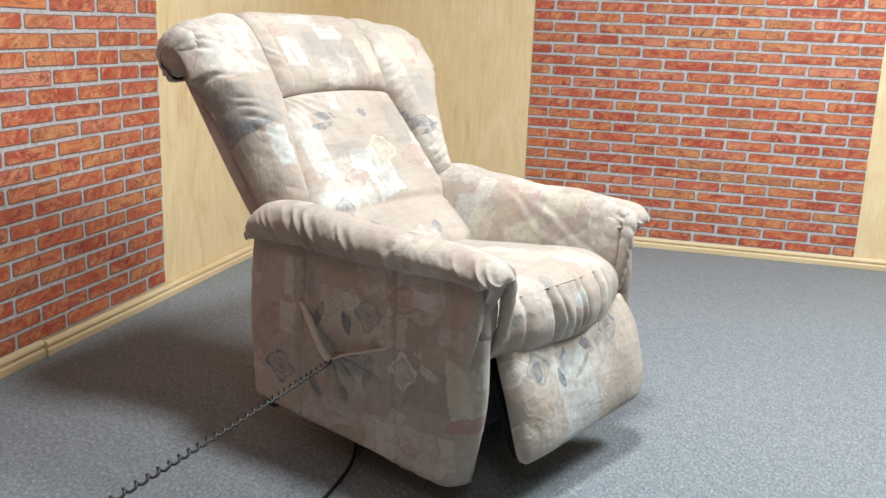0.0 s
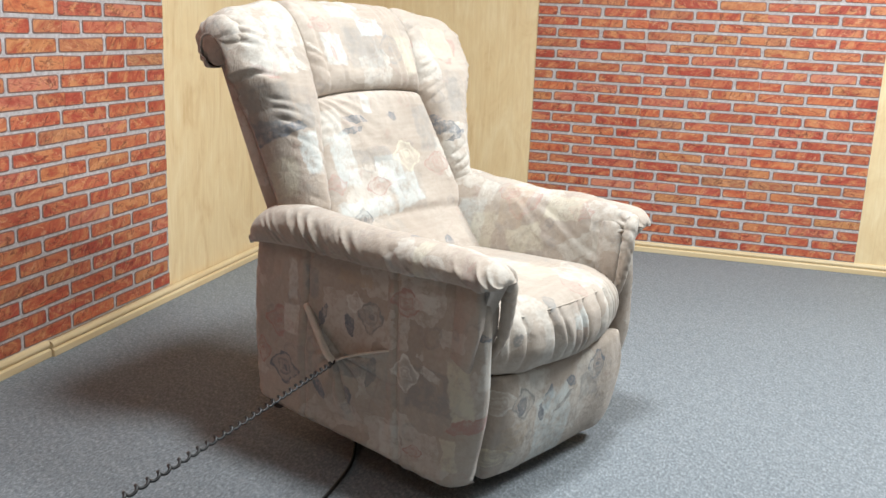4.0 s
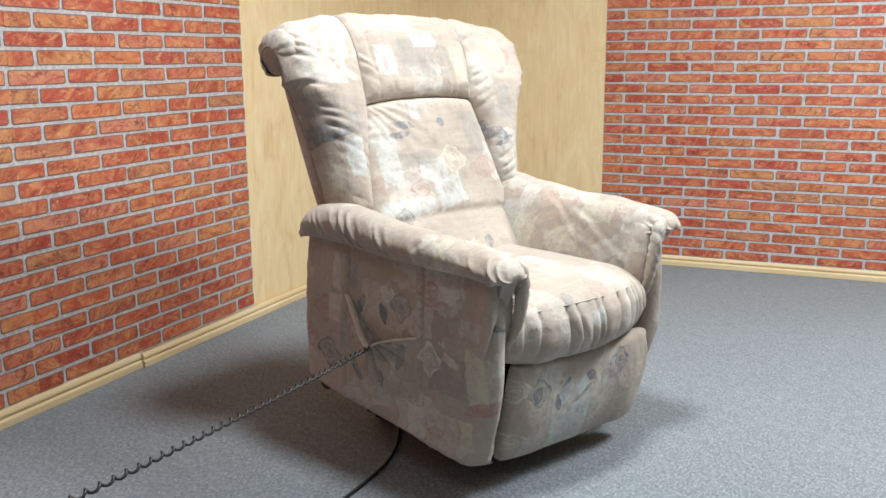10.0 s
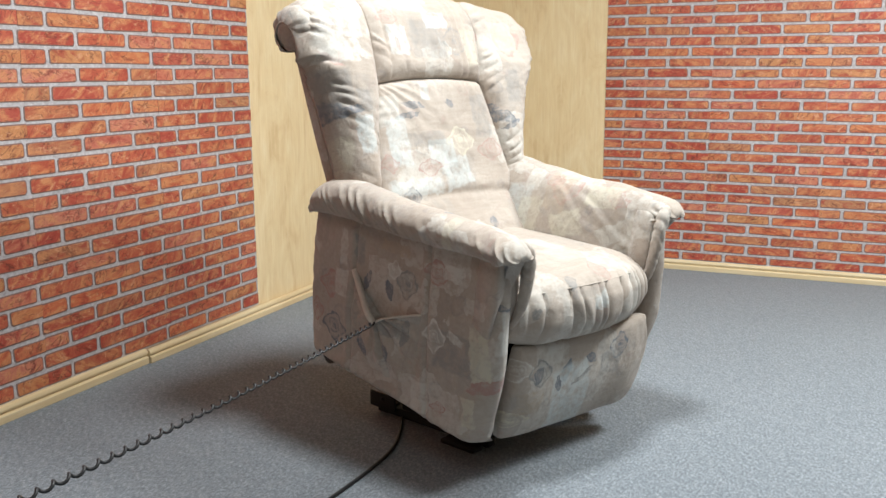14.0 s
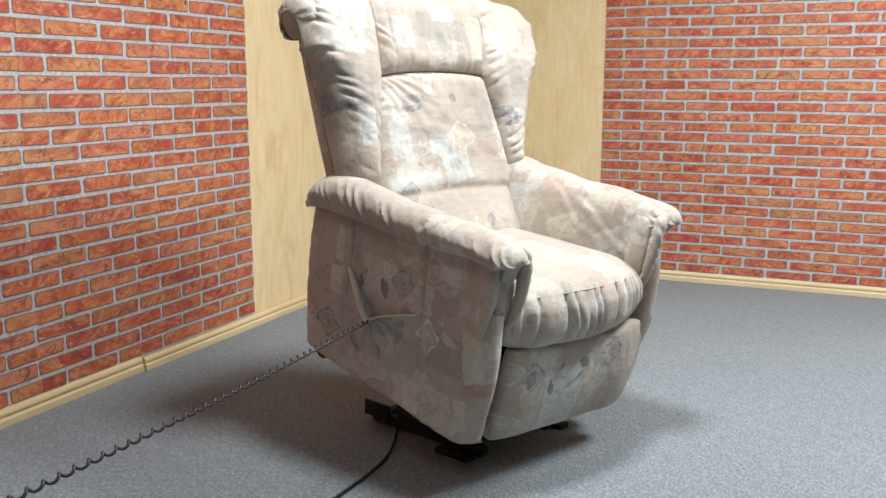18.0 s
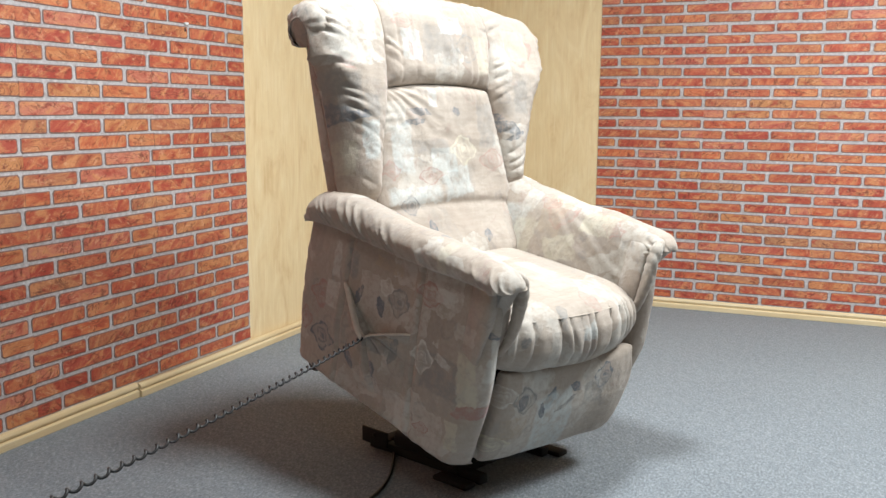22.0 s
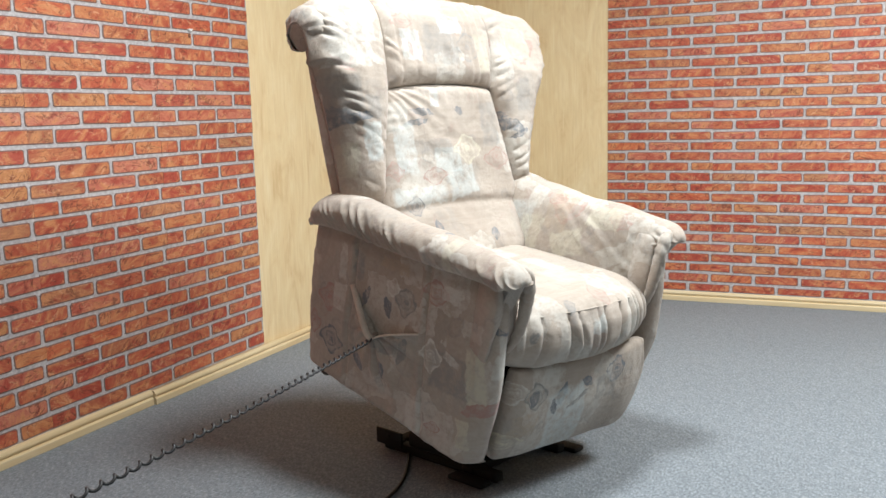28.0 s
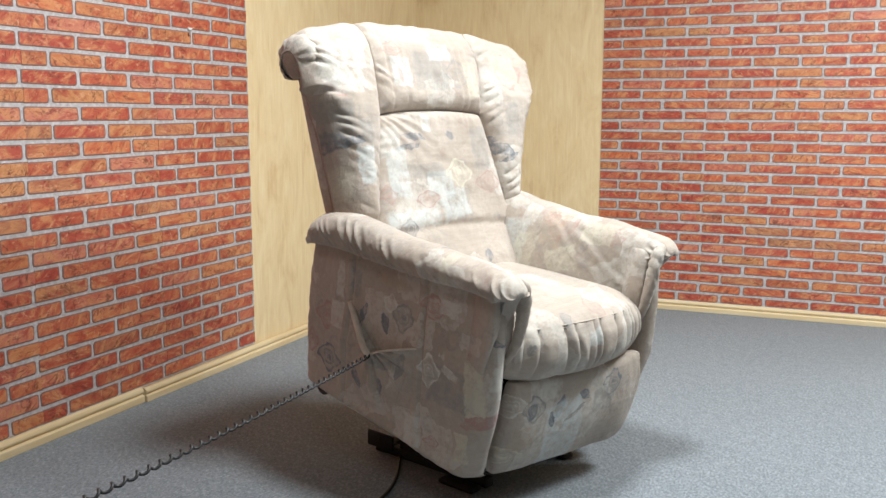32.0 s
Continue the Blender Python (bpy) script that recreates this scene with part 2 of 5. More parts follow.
NEARWING_PRINT = [
    ("leaf", (-0.231, -0.375, 0.821), 0.064, 0.032, -6, "slate"),
    ("leaf", (-0.214, -0.415, 0.776), 0.029, 0.034, 20, "slate"),
    ("leaf", (-0.221, -0.392, 0.796), 0.038, 0.018, 10, "slate"),
    ("patch", (-0.250, -0.352, 0.874), 0.050, 0.053, 0, "grey"),
    ("leaf", (-0.278, -0.347, 0.946), 0.038, 0.009, -35, "pink"),
    ("leaf", (-0.283, -0.313, 0.961), 0.029, 0.009, 50, "pink"),
    ("patch", (-0.206, -0.285, 0.755), 0.026, 0.053, 0, "mint"),
    ("patch", (-0.190, -0.361, 0.714), 0.038, 0.049, 0, "cream"),
    ("patch", (-0.197, -0.406, 0.732), 0.026, 0.034, 0, "grey"),
    ("ring", (-0.187, -0.390, 0.704), 0.029, 0.028, 0, "slate"),
    ("patch", (-0.289, -0.333, 0.977), 0.050, 0.045, 0, "pale"),
    ("leaf", (-0.229, -0.311, 0.817), 0.028, 0.014, 0, "slate"),
    ("patch", (-0.258, -0.417, 0.894), 0.021, 0.058, 0, "grey"),
    ("patch", (-0.237, -0.276, 0.838), 0.024, 0.030, 0, "grey"),
    ("patch", (-0.311, -0.261, 1.035), 0.044, 0.040, 0, "pale"),
]
FARWING_PRINT = [
    ("ring", (-0.300, 0.372, 1.006), 0.074, 0.058, 0, "pink"),
    ("patch", (-0.303, 0.360, 1.014), 0.062, 0.050, 0, "cream"),
    ("patch", (-0.284, 0.277, 0.962), 0.038, 0.063, 0, "pale"),
    ("leaf", (-0.215, 0.294, 0.779), 0.036, 0.019, -30, "slate"),
    ("leaf", (-0.225, 0.263, 0.807), 0.017, 0.020, 20, "slate"),
    ("ring", (-0.303, 0.232, 1.013), 0.027, 0.045, 0, "pink"),
    ("patch", (-0.192, 0.267, 0.717), 0.038, 0.035, 0, "pale"),
    ("leaf", (-0.206, 0.318, 0.756), 0.033, 0.009, 20, "slate"),
    ("patch", (-0.247, 0.348, 0.864), 0.034, 0.053, 0, "grey"),
]
FOOT_PRINT = [
    ("ring", (0.324, -0.230, 0.238), 0.040, 0.029, 0, "pale"),
    ("leaf", (0.331, -0.168, 0.222), 0.015, 0.029, -20, "slate"),
    ("leaf", (0.342, -0.067, 0.212), 0.018, 0.034, -15, "slate"),
    ("patch", (0.346, -0.037, 0.125), 0.069, 0.107, 8, "mint"),
    ("patch", (0.318, -0.280, 0.204), 0.023, 0.047, 0, "grey"),
    ("leaf", (0.353, 0.028, 0.228), 0.022, 0.019, -20, "slate"),
    ("ring", (0.365, 0.135, 0.242), 0.037, 0.035, 0, "slate"),
    ("ring", (0.325, -0.221, 0.099), 0.054, 0.023, 0, "cream"),
    ("leaf", (0.340, -0.088, 0.179), 0.011, 0.027, 20, "slate"),
    ("patch", (0.335, -0.132, 0.274), 0.051, 0.036, 0, "pale"),
    ("patch", (0.362, 0.105, 0.198), 0.044, 0.035, 0, "grey"),
    ("ring", (0.332, -0.161, 0.225), 0.042, 0.039, 0, "grey"),
    ("patch", (0.329, -0.182, 0.145), 0.041, 0.033, 0, "tan"),
    ("leaf", (0.350, -0.004, 0.183), 0.046, 0.007, 25, "grey"),
]
SEAT_PRINT = [
    ("leaf", (0.356, -0.234, 0.470), 0.029, 0.022, 0, "grey"),
    ("leaf", (0.346, -0.091, 0.470), 0.021, 0.017, 10, "grey"),
    ("patch", (0.227, 0.046, 0.470), 0.062, 0.054, 0, "cream"),
    ("patch", (0.421, -0.011, 0.470), 0.028, 0.039, 0, "mint"),
    ("ring", (0.340, 0.037, 0.470), 0.030, 0.037, 0, "pink"),
    ("patch", (0.123, 0.084, 0.470), 0.035, 0.060, 0, "pale"),
    ("patch", (0.537, -0.144, 0.470), 0.017, 0.046, 0, "grey"),
    ("ring", (0.571, -0.162, 0.470), 0.016, 0.035, 0, "pink"),
]
ARM_PRINT = [
    ("leaf", (-0.043, -0.281, 0.605), 0.012, 0.034, 0, "slate"),
    ("patch", (-0.166, -0.295, 0.605), 0.015, 0.059, 0, "pale"),
    ("patch", (0.193, -0.378, 0.605), 0.017, 0.049, 0, "cream"),
    ("leaf", (0.134, -0.314, 0.605), 0.009, 0.022, 0, "slate"),
    ("ring", (0.319, -0.404, 0.605), 0.010, 0.039, 0, "pink"),
    ("patch", (-0.235, -0.313, 0.605), 0.011, 0.039, 0, "cream"),
]
FARARM_PRINT = [
    ("ring", (0.044, 0.234, 0.600), 0.051, 0.051, 0, "pink"),
    ("patch", (0.018, 0.243, 0.580), 0.043, 0.055, 0, "tan"),
    ("patch", (-0.107, 0.269, 0.522), 0.046, 0.070, 0, "mint"),
    ("ring", (0.217, 0.239, 0.589), 0.035, 0.024, 0, "pink"),
    ("leaf", (-0.130, 0.294, 0.466), 0.019, 0.022, 0, "slate"),
    ("patch", (0.169, 0.238, 0.592), 0.051, 0.031, 0, "cream"),
    ("patch", (-0.060, 0.277, 0.505), 0.041, 0.051, 0, "cream"),
    ("patch", (0.075, 0.279, 0.500), 0.055, 0.038, 20, "cream"),
    ("patch", (0.231, 0.278, 0.503), 0.058, 0.029, 30, "pale"),
    ("patch", (-0.071, 0.233, 0.602), 0.027, 0.034, 0, "pale"),
    ("ring", (-0.006, 0.227, 0.615), 0.035, 0.022, 0, "pink"),
]


def material(name, rough=0.7, metal=0.0):
    mat = bpy.data.materials.new(name)
    mat.use_nodes = True
    nt = mat.node_tree
    bsdf = nt.nodes["Principled BSDF"]
    bsdf.inputs["Roughness"].default_value = rough
    bsdf.inputs["Metallic"].default_value = metal
    return mat, nt, bsdf


def node(nt, kind, **values):
    n = nt.nodes.new(kind)
    for key, value in values.items():
        if key in n.inputs:
            n.inputs[key].default_value = value
    return n


def coords(nt, scale=(1, 1, 1), rot=(0, 0, 0), loc=(0, 0, 0)):
    tc = nt.nodes.new("ShaderNodeTexCoord")
    mp = nt.nodes.new("ShaderNodeMapping")
    mp.inputs["Scale"].default_value = scale
    mp.inputs["Rotation"].default_value = rot
    mp.inputs["Location"].default_value = loc
    nt.links.new(tc.outputs["Object"], mp.inputs[0])
    return mp.outputs[0]


def noise_tex(nt, vec, scale, detail=4.0, rough=0.55, distort=0.0):
    n = node(nt, "ShaderNodeTexNoise", Scale=scale, Detail=detail, Roughness=rough, Distortion=distort)
    nt.links.new(vec, n.inputs["Vector"])
    return n.outputs["Fac"]


def ramp(nt, fac, stops):
    n = nt.nodes.new("ShaderNodeValToRGB")
    el = n.color_ramp.elements
    while len(el) < len(stops):
        el.new(0.5)
    for e, (p, c) in zip(el, stops):
        e.position = p
        e.color = (*c, 1) if not isinstance(c, (int, float)) else (c, c, c, 1)
    nt.links.new(fac, n.inputs[0])
    return n.outputs[0]


def mix(nt, fac, a, b, blend="MIX"):
    n = nt.nodes.new("ShaderNodeMix")
    n.data_type, n.blend_type = "RGBA", blend
    for socket, value in ((n.inputs[0], fac), (n.inputs[6], a), (n.inputs[7], b)):
        if isinstance(value, (int, float)):
            socket.default_value = value
        elif isinstance(value, tuple):
            socket.default_value = (*value, 1)
        else:
            nt.links.new(value, socket)
    return n.outputs[2]


def calc(nt, op, a, b=0.0, clamp=False):
    n = nt.nodes.new("ShaderNodeMath")
    n.operation, n.use_clamp = op, clamp
    for socket, value in zip(n.inputs, (a, b)):
        if isinstance(value, (int, float)):
            socket.default_value = value
        else:
            nt.links.new(value, socket)
    return n.outputs[0]


def bump(nt, bsdf, height, strength, distance):
    n = node(nt, "ShaderNodeBump", Strength=strength, Distance=distance)
    nt.links.new(height, n.inputs["Height"])
    nt.links.new(n.outputs[0], bsdf.inputs["Normal"])


def carpet_material():
    mat, nt, bsdf = material("carpet", 0.95)
    v = coords(nt)
    fine = noise_tex(nt, coords(nt, (1, 0.50, 1), (0, 0, 0.5)), 150, 4, 0.75)
    flecks = noise_tex(nt, coords(nt, (0.5, 1, 1), (0, 0, 0.9)), 95, 2, 0.6)
    broad = noise_tex(nt, v, 1.6, 3, 0.5)
    c = ramp(nt, fine, [(0.31, (0.065, 0.080, 0.093)), (0.5, (0.182, 0.208, 0.230)), (0.69, (0.42, 0.455, 0.485))])
    c = mix(nt, calc(nt, "MULTIPLY", ramp(nt, flecks, [(0.56, 0.0), (0.72, 1.0)]), 0.42), c, (0.38, 0.40, 0.425))
    tufts = noise_tex(nt, coords(nt, (1, 0.7, 1), (0, 0, 0.4)), 34, 4, 0.7)
    c = mix(nt, ramp(nt, tufts, [(0.36, 0.45), (0.50, 0.0)]), c, (0.125, 0.143, 0.158))
    c = mix(nt, ramp(nt, tufts, [(0.54, 0.0), (0.70, 0.40)]), c, (0.285, 0.315, 0.335))
    lint = nt.nodes.new("ShaderNodeTexVoronoi")
    lint.inputs["Scale"].default_value = 3.1
    nt.links.new(coords(nt, (1, 1.3, 1), (0, 0, 0.3)), lint.inputs["Vector"])
    c = mix(nt, ramp(nt, lint.outputs["Distance"], [(0.0, 0.85), (0.012, 0.7), (0.022, 0.0)]), c, (0.05, 0.052, 0.056))
    c = mix(nt, 0.25, c, ramp(nt, broad, [(0.3, (0.145, 0.167, 0.188)), (0.7, (0.20, 0.222, 0.243))]))
    nt.links.new(c, bsdf.inputs["Base Color"])
    bsdf.inputs["Sheen Weight"].default_value = 0.15
    bump(nt, bsdf, fine, 0.7, 0.004)
    return mat


def plywood_material(name, axis_z=True, tint=(1, 1, 1)):
    mat, nt, bsdf = material(name, 0.48)
    v = coords(nt, (1, 1, 0.13) if axis_z else (0.05, 0.05, 1))
    grain = noise_tex(nt, v, 52, 5, 0.62, 0.6)
    figure = noise_tex(nt, coords(nt, (1, 1, 0.36) if axis_z else (0.13, 0.13, 1)), 9, 5, 0.66, 1.3)
    broad = noise_tex(nt, coords(nt), 0.9, 2)
    c = ramp(nt, figure, [(0.30, (0.63, 0.425, 0.21)), (0.44, (0.76, 0.575, 0.325)), (0.56, (0.80, 0.635, 0.375)), (0.70, (0.87, 0.725, 0.48))])
    c = mix(nt, 0.28, c, ramp(nt, grain, [(0.32, (0.60, 0.42, 0.22)), (0.6, (0.78, 0.61, 0.37))]))
    c = mix(nt, 0.25, c, ramp(nt, broad, [(0.3, (0.66, 0.48, 0.26)), (0.7, (0.78, 0.62, 0.38))]))
    knots = nt.nodes.new("ShaderNodeTexVoronoi")
    knots.inputs["Scale"].default_value = 2.3
    nt.links.new(coords(nt, (1, 1, 0.6)), knots.inputs["Vector"])
    k = ramp(nt, knots.outputs["Distance"], [(0.0, 1.0), (0.045, 0.75), (0.085, 0.0)])
    c = mix(nt, calc(nt, "MULTIPLY", k, 0.55), c, (0.30, 0.17, 0.07))
    flecks = noise_tex(nt, coords(nt, (1, 1, 0.045) if axis_z else (0.04, 0.04, 1)), 110, 2, 0.5, 0.0)
    c = mix(nt, ramp(nt, flecks, [(0.56, 0.0), (0.74, 0.16)]), c, (0.52, 0.35, 0.17))
    c = mix(nt, ramp(nt, flecks, [(0.28, 0.30), (0.44, 0.0)]), c, (0.88, 0.77, 0.56))
    c = mix(nt, 1.0, c, tint, "MULTIPLY")
    nt.links.new(c, bsdf.inputs["Base Color"])
    bump(nt, bsdf, grain, 0.12, 0.002)
    return mat


def brick_material(name, tone):
    mat, nt, bsdf = material(name, 0.55)
    info = nt.nodes.new("ShaderNodeObjectInfo")
    tc = nt.nodes.new("ShaderNodeTexCoord")
    add = nt.nodes.new("ShaderNodeVectorMath")
    add.operation = "ADD"
    comb = nt.nodes.new("ShaderNodeCombineXYZ")
    shift = calc(nt, "MULTIPLY", info.outputs["Random"], 60.0)
    for i in range(3):
        nt.links.new(shift, comb.inputs[i])
    nt.links.new(tc.outputs["Object"], add.inputs[0])
    nt.links.new(comb.outputs[0], add.inputs[1])
    v = add.outputs[0]
    base = ramp(nt, info.outputs["Random"], [(0.0, (0.43, 0.090, 0.052)), (0.15, (0.52, 0.175, 0.085)), (0.28, (0.40, 0.068, 0.045)), (0.40, (0.50, 0.25, 0.105)),
                                             (0.52, (0.55, 0.150, 0.066)), (0.64, (0.44, 0.092, 0.062)), (0.76, (0.56, 0.225, 0.150)), (0.88, (0.50, 0.120, 0.060)), (1.0, (0.42, 0.215, 0.110))])

    def slanted(turn, scale):
        turned = nt.nodes.new("ShaderNodeMapping")
        spin = calc(nt, "FRACT", calc(nt, "MULTIPLY", info.outputs["Random"], 7.31 + turn))
        spin = calc(nt, "ADD", calc(nt, "MULTIPLY", spin, 1.5), radians(turn) - 0.9)
        angles = nt.nodes.new("ShaderNodeCombineXYZ")
        nt.links.new(spin, angles.inputs[0])
        nt.links.new(spin, angles.inputs[1])
        nt.links.new(angles.outputs[0], turned.inputs["Rotation"])
        nt.links.new(v, turned.inputs[0])
        squash = nt.nodes.new("ShaderNodeVectorMath")
        squash.operation = "MULTIPLY"
        nt.links.new(turned.outputs[0], squash.inputs[0])
        squash.inputs[1].default_value = scale
        return squash.outputs[0]

    w = slanted(24, (0.55, 0.55, 1.45))
    blotch = noise_tex(nt, w, 26, 5, 0.66, 0.6)
    c = mix(nt, ramp(nt, blotch, [(0.49, 0.0), (0.64, 0.85)]), base, (0.62, 0.30, 0.135))
    c = mix(nt, ramp(nt, blotch, [(0.36, 0.80), (0.48, 0.0)]), c, (0.36, 0.055, 0.036))
    dark = noise_tex(nt, slanted(30, (0.45, 0.45, 1.3)), 40, 5, 0.62, 1.4)
    ridge = calc(nt, "ABSOLUTE", calc(nt, "SUBTRACT", noise_tex(nt, slanted(26, (0.55, 0.55, 1.25)), 24, 3, 0.5, 1.0), 0.5))
    gate = ramp(nt, noise_tex(nt, v, 17, 2), [(0.47, 0.0), (0.58, 0.9)])
    c = mix(nt, calc(nt, "MULTIPLY", ramp(nt, ridge, [(0.0, 0.9), (0.012, 0.6), (0.034, 0.0)]), gate), c, (0.105, 0.026, 0.018))
    c = mix(nt, calc(nt, "MULTIPLY", ramp(nt, dark, [(0.33, 0.9), (0.43, 0.0)]), 0.85), c, (0.17, 0.036, 0.024))
    light = ramp(nt, noise_tex(nt, slanted(20, (0.6, 0.6, 1.3)), 46, 4, 0.65, 1.0), [(0.57, 0.0), (0.68, 0.62)])
    c = mix(nt, light, c, (0.70, 0.42, 0.25))
    grit = noise_tex(nt, v, 170, 3, 0.7)
    c = mix(nt, ramp(nt, grit, [(0.34, 0.22), (0.46, 0.0)]), c, (0.22, 0.05, 0.035))
    c = mix(nt, 1.0, c, tone, "MULTIPLY")
    nt.links.new(c, bsdf.inputs["Base Color"])
    bump(nt, bsdf, dark, 0.22, 0.002)
    return mat


def mortar_material(name, tone):
    mat, nt, bsdf = material(name, 0.7)
    v = coords(nt)
    c = ramp(nt, noise_tex(nt, v, 70, 5, 0.65), [(0.3, (0.33, 0.31, 0.31)), (0.5, (0.52, 0.505, 0.51)), (0.72, (0.74, 0.73, 0.735))])
    c = mix(nt, 0.3, c, ramp(nt, noise_tex(nt, v, 6, 3), [(0.3, (0.40, 0.36, 0.36)), (0.7, (0.60, 0.58, 0.57))]))
    c = mix(nt, 1.0, c, tone, "MULTIPLY")
    nt.links.new(c, bsdf.inputs["Base Color"])
    bump(nt, bsdf, noise_tex(nt, v, 120, 4), 0.3, 0.002)
    return mat


def paint_material(name, colour):
    mat, nt, bsdf = material(name, 0.8)
    v = coords(nt)
    c = mix(nt, ramp(nt, noise_tex(nt, v, 1.3, 4), [(0.3, 0.0), (0.7, 1.0)]), colour, tuple(x * 0.9 for x in colour))
    nt.links.new(c, bsdf.inputs["Base Color"])
    bump(nt, bsdf, noise_tex(nt, v, 150, 3), 0.1, 0.001)
    return mat


def plain_material(name, colour, rough, metal=0.0):
    mat, nt, bsdf = material(name, rough, metal)
    v = coords(nt)
    c = mix(nt, noise_tex(nt, v, 40, 3), tuple(x * 0.75 for x in colour), tuple(min(1, x * 1.25) for x in colour))
    nt.links.new(c, bsdf.inputs["Base Color"])
    return mat


INKS = {"pale": (0.60, 0.58, 0.53), "mint": (0.58, 0.635, 0.63), "grey": (0.27, 0.26, 0.245), "tan": (0.44, 0.35, 0.26),
        "slate": (0.165, 0.176, 0.196), "pink": (0.40, 0.25, 0.215), "cream": (0.58, 0.54, 0.42)}


def fabric_material(name, motifs, across, up, strong=1.45):
    """Printed upholstery cloth: beige, with pale and blue-grey blocks, pink blooms, slate leaves. across, up: the cloth's directions."""
    mat, nt, bsdf = material(name, 0.88)
    v = coords(nt)
    wob = node(nt, "ShaderNodeTexNoise", Scale=26.0, Detail=4.0, Roughness=0.6)
    nt.links.new(v, wob.inputs["Vector"])
    base = ramp(nt, noise_tex(nt, v, 5, 4, 0.6), [(0.3, (0.352, 0.286, 0.230)), (0.55, (0.416, 0.353, 0.294)), (0.8, (0.474, 0.411, 0.349))])
    streak = noise_tex(nt, coords(nt, (1, 0.10, 1)), 90, 3, 0.6)
    base = mix(nt, 0.20, base, ramp(nt, streak, [(0.35, (0.37, 0.30, 0.25)), (0.65, (0.56, 0.49, 0.43))]))
    vec = nt.nodes.new("ShaderNodeVectorMath")
    vec.operation = "MULTIPLY_ADD"
    nt.links.new(wob.outputs["Color"], vec.inputs[0])
    vec.inputs[1].default_value = (0.034, 0.034, 0.034)
    nt.links.new(v, vec.inputs[2])
    place = vec.outputs[0]
    cells = nt.nodes.new("ShaderNodeTexVoronoi")
    cells.distance = "CHEBYCHEV"
    cells.inputs["Scale"].default_value = 9.0
    nt.links.new(place, cells.inputs["Vector"])
    sep = nt.nodes.new("ShaderNodeSeparateColor")
    nt.links.new(cells.outputs["Color"], sep.inputs[0])
    ragged = ramp(nt, noise_tex(nt, v, 42, 4, 0.7), [(0.40, 0.15), (0.56, 1.0)])
    c = mix(nt, calc(nt, "MULTIPLY", calc(nt, "GREATER_THAN", sep.outputs[0], 0.76), calc(nt, "MULTIPLY", ragged, 0.50)), base, INKS["pale"])
    c = mix(nt, calc(nt, "MULTIPLY", calc(nt, "LESS_THAN", sep.outputs[0], 0.17), calc(nt, "MULTIPLY", ragged, 0.26)), c, INKS["grey"])
    lines = nt.nodes.new("ShaderNodeTexVoronoi")
    lines.feature = "DISTANCE_TO_EDGE"
    lines.inputs["Scale"].default_value = 11.0
    nt.links.new(place, lines.inputs["Vector"])
    vine = ramp(nt, lines.outputs["Distance"], [(0.0, 1.0), (0.018, 0.6), (0.035, 0.0)])
    here = ramp(nt, noise_tex(nt, v, 7, 2), [(0.52, 0.0), (0.64, 0.32)])
    c = mix(nt, calc(nt, "MULTIPLY", vine, here), c, mix(nt, sep.outputs[1], INKS["pink"], INKS["slate"]))
    buds = nt.nodes.new("ShaderNodeTexVoronoi")
    buds.inputs["Scale"].default_value = 17.0
    nt.links.new(place, buds.inputs["Vector"])
    pick = nt.nodes.new("ShaderNodeSeparateColor")
    nt.links.new(buds.outputs["Color"], pick.inputs[0])
    rim = ramp(nt, buds.outputs["Distance"], [(0.0, 0.35), (0.10, 0.05), (0.24, 0.16), (0.31, 0.85), (0.36, 0.75), (0.41, 0.0)])
    sparse = calc(nt, "MULTIPLY", calc(nt, "GREATER_THAN", pick.outputs[0], 0.70), ramp(nt, noise_tex(nt, v, 50, 3, 0.7), [(0.38, 0.0), (0.55, 0.34)]))
    c = mix(nt, calc(nt, "MULTIPLY", rim, sparse), c, mix(nt, calc(nt, "GREATER_THAN", pick.outputs[1], 0.55), INKS["slate"], INKS["pink"]))
    a0, b0 = Vector(across).normalized(), Vector(up).normalized()
    n0 = a0.cross(b0)
    faded = ramp(nt, noise_tex(nt, v, 46, 4, 0.75), [(0.36, 0.22), (0.54, 1.0)])
    for kind, at, half_a, half_b, turn, ink in motifs:
        rot = Matrix.Rotation(radians(turn), 3, n0)
        a, b = rot @ a0, rot @ b0
        d = nt.nodes.new("ShaderNodeVectorMath")
        d.operation = "SUBTRACT"
        nt.links.new(place, d.inputs[0])
        d.inputs[1].default_value = Vector(at) + Vector((0.017, 0.017, 0.017))
        pq = []
        for axis, half in ((a, half_a), (b, half_b), (n0, 0.09)):
            dot = nt.nodes.new("ShaderNodeVectorMath")
            dot.operation = "DOT_PRODUCT"
            nt.links.new(d.outputs[0], dot.inputs[0])
            dot.inputs[1].default_value = axis / half
            pq.append(dot.outputs["Value"])
        near = calc(nt, "LESS_THAN", calc(nt, "ABSOLUTE", pq[2]), 1.0)
